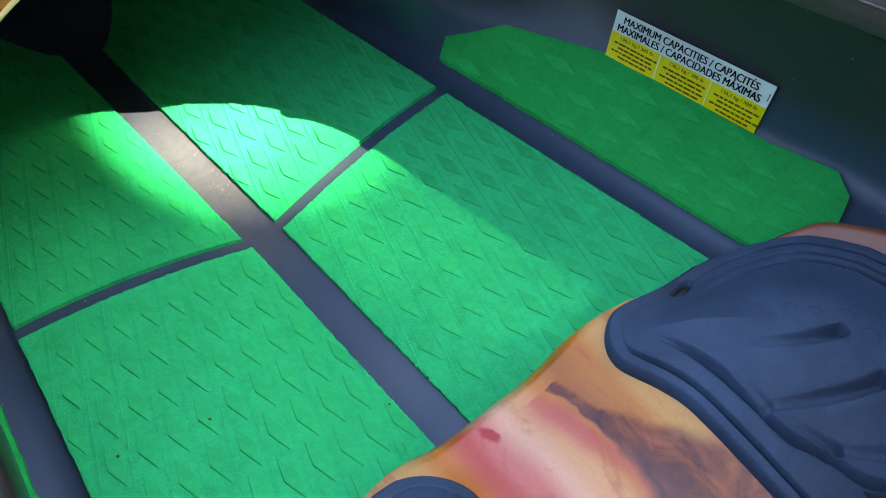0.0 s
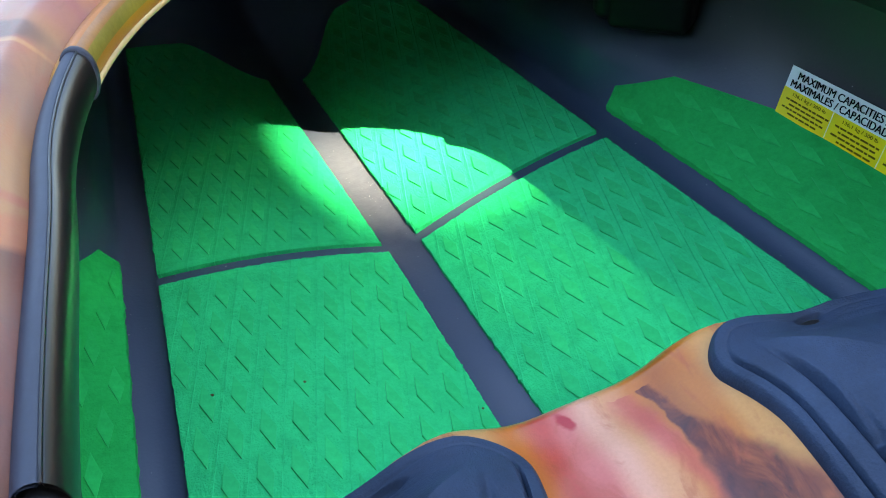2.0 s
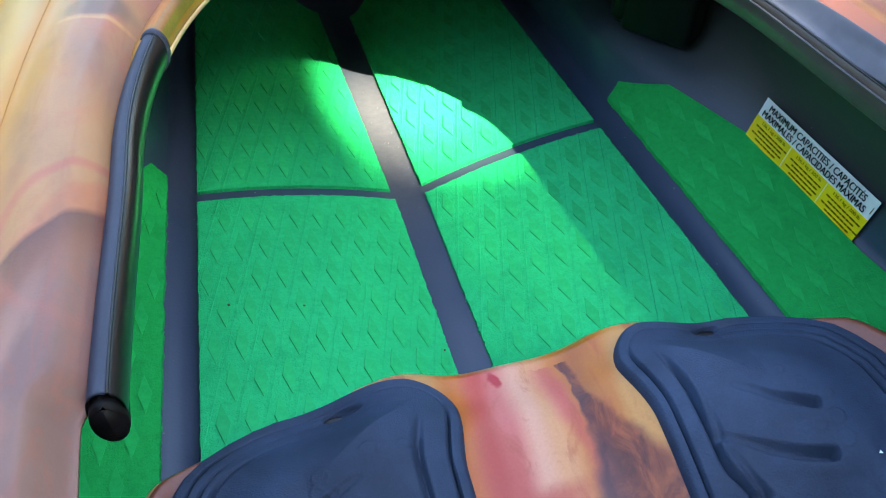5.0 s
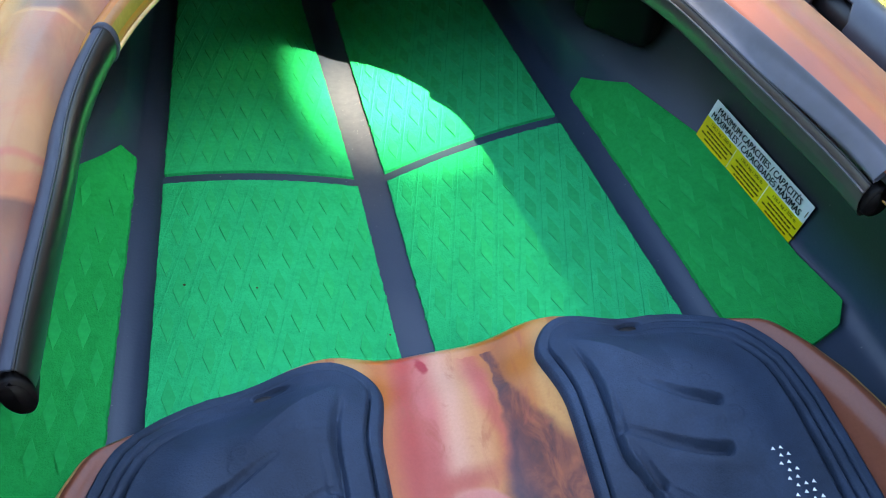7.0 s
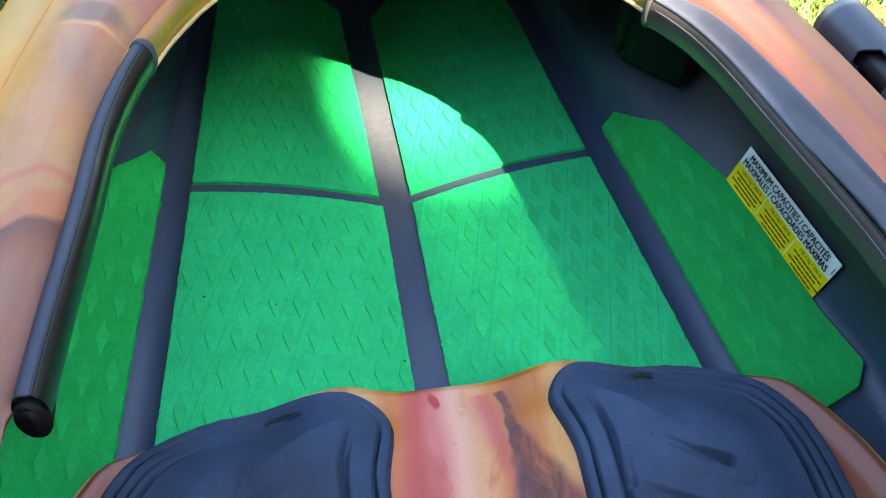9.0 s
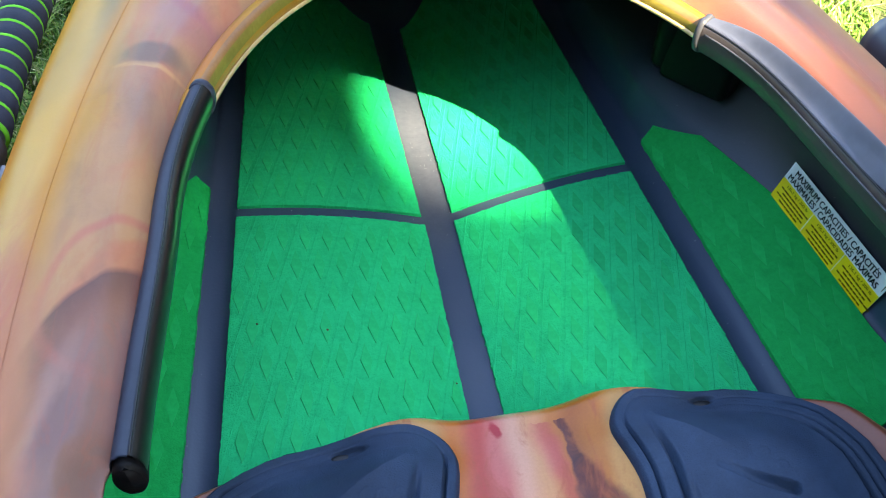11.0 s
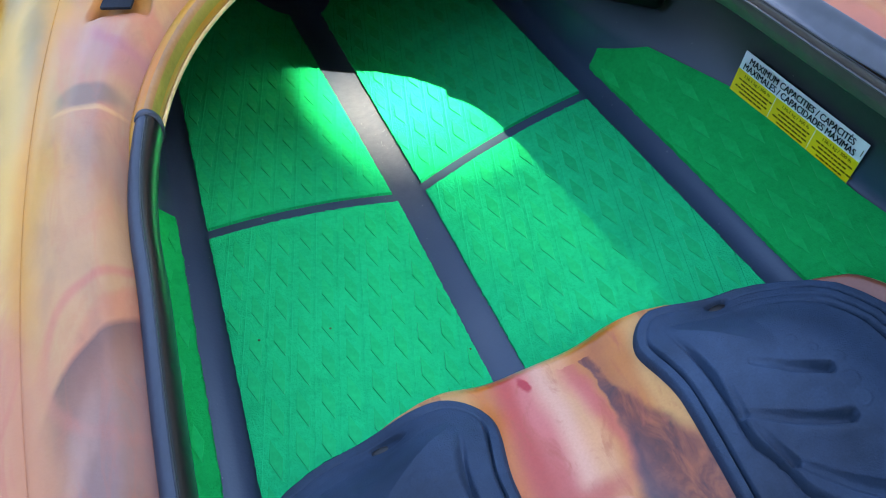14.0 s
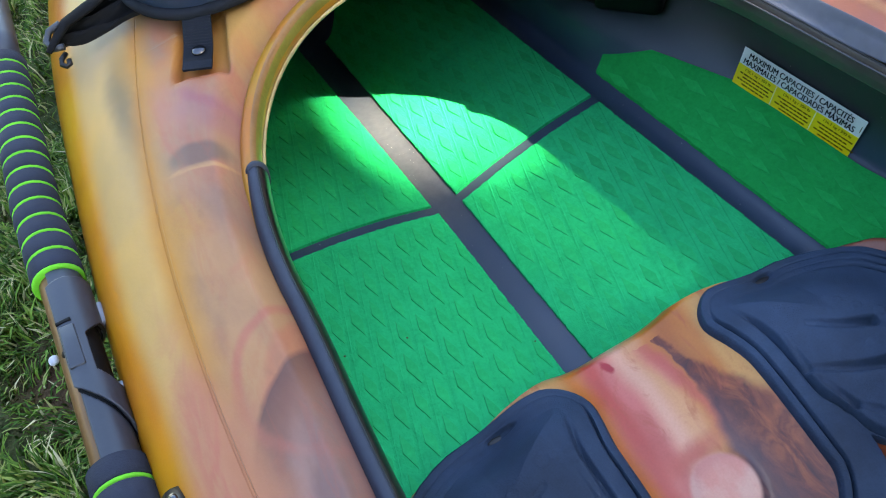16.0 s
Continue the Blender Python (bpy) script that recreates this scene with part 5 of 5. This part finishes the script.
def inner_crown(seed, count, reach=0.75):
    """Fine leaves round the gap, thinner towards it."""
    r = np.random.RandomState(seed)
    side, over, way = np.array(SIDE), np.array(OVER), np.array(SUN_WAY)
    a, f = r.uniform(0, math.tau, count), reach * np.sqrt(r.rand(count))
    su, sv = f * np.cos(a), f * np.sin(a)
    to_floor = np.linalg.inv(np.array([[SIDE.x, SIDE.y], [OVER.x, OVER.y]]))
    fx, fy = to_floor[0, 0] * su + to_floor[0, 1] * sv, to_floor[1, 0] * su + to_floor[1, 1] * sv
    # how much light each place of the floor gets through the leaves
    k = np.clip((fx * STREAK[0] + fy * STREAK[1]) / (STREAK[0] ** 2 + STREAK[1] ** 2), 0, 1)
    near = np.hypot(fx - k * STREAK[0], fy - k * STREAK[1])
    light = 0.003 + 0.004 * ease(0.72, 0.50, f) + (0.079 - 0.026 * k) * np.exp(-(near / 0.110) ** 2)
    past = fx + GAP.x + 0.096 - opening(fy + GAP.y - 0.208)     # leaves set denser, to dim the sun on the starboard deck
    light = light * (1 - 0.60 * ease(0.0, 0.03, past))
    light = np.where((np.hypot(su, sv) < GAP_WIDE) & (past < 0.010), 1.0, light)
    keep = (r.rand(count) < -np.log(light) / 5.9) & (su < EDGE - GAP.dot(SIDE))
    su, sv = su[keep], sv[keep]
    q = np.array(GAP) + np.array(SUN_WAY) * 16.0 + su[:, None] * side + sv[:, None] * over + r.uniform(-1.2, 1.2, (len(su), 1)) * way
    leaves("crown", q, r, 0.024, 0.037, "small green leaves")
    return reach


def outer_crown(seed, count, reach):
    """The rest of the crown, from low branches to the top."""
    r = np.random.RandomState(seed)
    side, over, way = np.array(SIDE), np.array(OVER), np.array(SUN_WAY)
    su, sv = r.uniform(-6.0, EDGE + 0.9, count), r.uniform(-8.0, 4.5, count)
    away = 1 - np.exp(-((sv - 0.2) / 1.1) ** 2)
    inside = su < EDGE + away * (0.35 + 0.45 * np.sin(sv * 2.3 + 0.7) + 0.15 * np.sin(sv * 6.1))
    su, sv = su[inside], sv[inside]
    round_ = ((su + 2.2) / 4.0) ** 4 + ((sv + 1.7) / 6.6) ** 4 < 1
    g = np.array((GAP.dot(SIDE), GAP.dot(OVER)))
    keep = round_ & (np.hypot(su - g[0], sv - g[1]) > reach - 0.03)
    su, sv = su[keep], sv[keep]
    q = np.array(SUN_WAY) * 16.0 + su[:, None] * side + sv[:, None] * over + r.uniform(-1.6, 1.6, (len(su), 1)) * way
    q = q[q[:, 2] > 1.2]
    leaves("crown", q, r, 0.09, 0.15, "many green leaves")


LEAF = leaf_material()
EDGE, GAP_WIDE, STREAK = 0.61, 0.092, (0.064, -0.330)
outer_crown(9, 46000, inner_crown(17, 27000))

def sky_screen_tree(seed, degrees, distance, height):
    """Unseen tree added to block low sky; bearing from straight astern, growing to starboard."""
    a = radians(degrees)
    x, y = math.sin(a) * distance, -math.cos(a) * distance
    t = thing("tree", (x, y, GROUND_Z), "unseen leafy tree added to block low sky light", "tree", "trees behind the lawn")
    r = np.random.RandomState(seed)
    part("trunk", tube([(x + 0.15 * math.sin(h), y + 0.1 * math.cos(h), GROUND_Z - 0.1 + h) for h in np.linspace(0, height * 0.8, 14)], list(np.linspace(0.22, 0.05, 14)), 10), BARK, t)
    p = r.normal(0, 1, (6400, 3))
    p /= np.linalg.norm(p, axis=1)[:, None]
    p *= r.rand(6400, 1) ** (1 / 2.4) * (1 + 0.18 * np.sin(p[:, :1] * 5 + seed) * np.cos(p[:, 2:] * 6))
    q = p * (3.2, 3.2, height * 0.46) + (x, y, height * 0.54)
    leaves("crown", q, r, 0.22, 0.36, "many green leaves", t)


for k, (deg, dist, high) in enumerate(((-146, 15.0, 5.6), (-117, 14.5, 5.8), (-88, 13.5, 5.6), (-62, 13.5, 8.0), (-36, 14.0, 14.0), (-12, 15.0, 15.5), (14, 17.0, 13.0), (46, 13.5, 14.0), (72, 13.0, 10.0), (98, 12.5, 8.0), (126, 14.0, 6.0))):
    sky_screen_tree(31 + k, deg, dist, high)

# ---- ground and grass ----
def ground_material():
    m, t, b = nodes_of("lawn_soil", (0.08, 0.07, 0.03), 0.95, 0.2)
    v = coords(t)
    a = noise_tex(t, v, 5, 6, 0.65)
    f = noise_tex(t, v, 90, 5, 0.7)
    c = ramp(t, a, [(0.35, (0.045, 0.075, 0.018)), (0.55, (0.07, 0.085, 0.03)), (0.72, (0.16, 0.12, 0.06))])
    c = mix(t, blot(t, axes(t, 0.05, 18), (-0.445, 0.04), (0.055, 0.10), 0.0, 1.0), c, (0.13, 0.075, 0.045))
    t.links.new(mix(t, 1.0, c, ramp(t, f, [(0.25, (0.4,) * 3), (0.75, (1.2,) * 3)]), "MULTIPLY"), b.inputs["Base Color"])
    bump(t, b, f, 0.8, 0.02)
    return m


def grass_material():
    m, t, b = nodes_of("grass_blades", (0.07, 0.14, 0.03), 0.6, 0.15)
    gi = t.nodes.new("ShaderNodeNewGeometry")
    c = ramp(t, gi.outputs["Random Per Island"], [(0.0, (0.018, 0.055, 0.008)), (0.35, (0.060, 0.14, 0.016)), (0.72, (0.15, 0.26, 0.035)), (0.88, (0.30, 0.30, 0.11)), (1.0, (0.52, 0.47, 0.28))])
    t.links.new(c, b.inputs["Base Color"])
    b.inputs["Subsurface Weight"].default_value = 0.0
    return m


span = np.concatenate([-np.geomspace(400, 1.5, 16), np.linspace(-1.2, 1.2, 9), np.geomspace(1.5, 400, 16)])
rows = [[(x, y, GROUND_Z) for x in span] for y in span]
g_ob = part("ground", sheet(rows), ground_material(), None)
tagged(g_ob, "lawn soil with thin dry patches", "ground", kind="structure")


def grass(seed, count, x0, x1, y0, y1):
    r = np.random.RandomState(seed)
    x, y = r.uniform(x0, x1, count), r.uniform(y0, y1, count)
    keep = np.abs(x) > beam(y) * 0.80
    # thin, trodden places
    bare = np.exp(-((x + 0.445) / 0.05) ** 2 - ((y - 0.04) / 0.09) ** 2)
    keep &= r.rand(count) > bare * 0.85
    patch = np.sin(x * 9 + 1.3) * np.sin(y * 7 + 0.6) + 0.5 * np.sin(x * 21 + y * 17)
    keep &= (patch < 0.55) | (r.rand(count) < 0.25)
    x, y = x[keep], y[keep]
    n = len(x)
    h = r.uniform(0.014, 0.038, n)
    w = r.uniform(0.0008, 0.0021, n)
    # tufts lean together
    a = 2.6 * np.sin(x * 31 + 1.7 * np.sin(y * 23)) + 2.2 * np.sin(y * 37 + 1.3 * np.sin(x * 27)) + r.normal(0, 0.75, n)
    h = h * (0.85 + 0.35 * np.sin(x * 19 + 2) * np.sin(y * 22 + 1))
    lean = r.uniform(0.25, 1.25, n) * h
    dx, dy = np.cos(a), np.sin(a)
    px, py = -dy * w, dx * w
    V = np.zeros((n, 5, 3))
    for i, (f, ww) in enumerate(((0, 1), (0, -1), (0.55, 0.8), (0.55, -0.8), (1.0, 0))):
        V[:, i, 0] = x + dx * lean * f ** 1.8 + px * ww
        V[:, i, 1] = y + dy * lean * f ** 1.8 + py * ww
        V[:, i, 2] = GROUND_Z - 0.002 + h * (f - 0.25 * f * f * (lean / h))
    b0 = np.arange(n) * 5
    faces = [tuple(q) for q in np.stack([b0, b0 + 1, b0 + 3, b0 + 2], -1).tolist()] + [tuple(q) for q in np.stack([b0 + 2, b0 + 3, b0 + 4], -1).tolist()]
    me = bpy.data.meshes.new("grass")
    me.from_pydata(V.reshape(-1, 3).tolist(), [], faces)
    me.update()
    ob = link("grass", me, GRASS, None, smooth=False)
    tagged(ob, "short green lawn grass with dry straw blades", "grass", kind="stuff")


GRASS = grass_material()
grass(3, 130000, -1.15, -0.20, -0.55, 1.5)
grass(5, 50000, 0.20, 1.25, -0.45, 1.3)


# ---- raised lozenges of the floor pads ----
def floor_top(x, y):
    return float(floor_z(np.array(abs(x) * 0.205 / float(groove(np.array(y))))) + 0.0044)


for ob, inner, outer, y0, y1, cut in PADS:
    def inside(x, y, inner=inner, outer=outer, y0=max(y0, -0.36), y1=y1, cut=cut):
        a, b = float(inner(np.array(y))), float(outer(np.array(y)))
        s = (x - a) / (b - a)
        return 0.0 < s < 1.0 and abs(x - a) > 0.005 and abs(x - b) > 0.005 and y0 + 0.017 < y < y1 - float(cut(np.array(s))) - 0.017
    xa, xb = sorted((float(inner(np.array(0.0))), float(outer(np.array(y0)))))
    set_lozenges(ob, LOZENGE, floor_top, inside, xa, xb, y0, y1)


def side_top(x, y):
    ax = abs(x)
    gy = float(groove(np.array(y))) + 0.027
    fx, fz = (float(v) for v in wall_foot(np.array(y)))
    q = (ax - gy) / (fx - gy)
    z0 = float(floor_z(np.array(0.205))) + 0.004
    return z0 + (fz - z0) * q - 0.004 * math.sin(math.pi * min(max(q, 0), 1)) + 0.0058


for ob, sgn in SIDE_PADS:
    def inside(x, y, sgn=sgn):
        ax = x * sgn
        gy = float(groove(np.array(y))) + 0.0275
        fx = float(wall_foot(np.array(y))[0]) - 0.004
        s = (ax - gy) / max(fx - gy, 0.01)
        back = -0.360 + 0.027 * min(1, s / 0.86) + 0.0195 * max(0, (s - 0.86) / 0.14)
        fore = 0.034 + 0.002 * min(1, s / 0.5) - 0.050 * max(0, (s - 0.52) / 0.48)
        return 0.08 < s < 0.92 and back + 0.017 < y < fore - 0.017
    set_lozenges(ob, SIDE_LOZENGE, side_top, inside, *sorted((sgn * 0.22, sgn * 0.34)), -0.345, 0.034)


# ---- white pebble in the grass ----
bm = bmesh.new()
bmesh.ops.create_icosphere(bm, subdivisions=3, radius=0.0062)
for v in bm.verts:
    v.co *= 1 + 0.12 * math.sin(v.co.x * 400 + 1) * math.cos(v.co.y * 310)
    v.co.z *= 0.7
bmesh.ops.translate(bm, vec=(-0.4545, 0.060, GROUND_Z + 0.016), verts=bm.verts)
tagged(part("pebble", bm, PALE, None), "small white pebble lying in the grass", "pebble")


# ---- grit on the floor ----
CRUMB = plain("dry_crumb", (0.13, 0.085, 0.03), 0.9, 0.2, amount=0.3)
GRIT = plain("pale_sand", (0.62, 0.60, 0.56), 0.8, 0.3, amount=0.1)


def crumb(x, y, size, mat, label):
    bm = bmesh.new()
    bmesh.ops.create_icosphere(bm, subdivisions=1, radius=size)
    for k, v in enumerate(bm.verts):
        v.co *= 0.75 + 0.5 * ((k * 37) % 11) / 11
        v.co.z *= 0.6
    bmesh.ops.translate(bm, vec=(x, y, floor_top(x, y) + size * 0.35), verts=bm.verts)
    tagged(part("crumb", bm, mat, None, smooth=False), label, "crumb", "crumbs on the pads")


for x, y, size in ((-0.128, -0.156, 0.0016), (-0.189, -0.146, 0.0013), (-0.019, -0.212, 0.0011), (0.082, -0.150, 0.0010)):
    crumb(x, y, size, CRUMB, "tiny brown crumb on the green pad")
rg = np.random.RandomState(5)
bm = bmesh.new()
for k in range(46):
    y = rg.normal(0.105, 0.05)
    x = rg.uniform(-0.015, 0.015)
    sz = rg.uniform(0.00012, 0.00024)
    bmesh.ops.create_icosphere(bm, subdivisions=1, radius=sz, matrix=Matrix.Translation((x, y, float(floor_z(np.array(abs(x)))) + sz * 0.6)))
tagged(part("sand", bm, GRIT, None), "pale sand grains in the keel channel", "sand", kind="stuff")
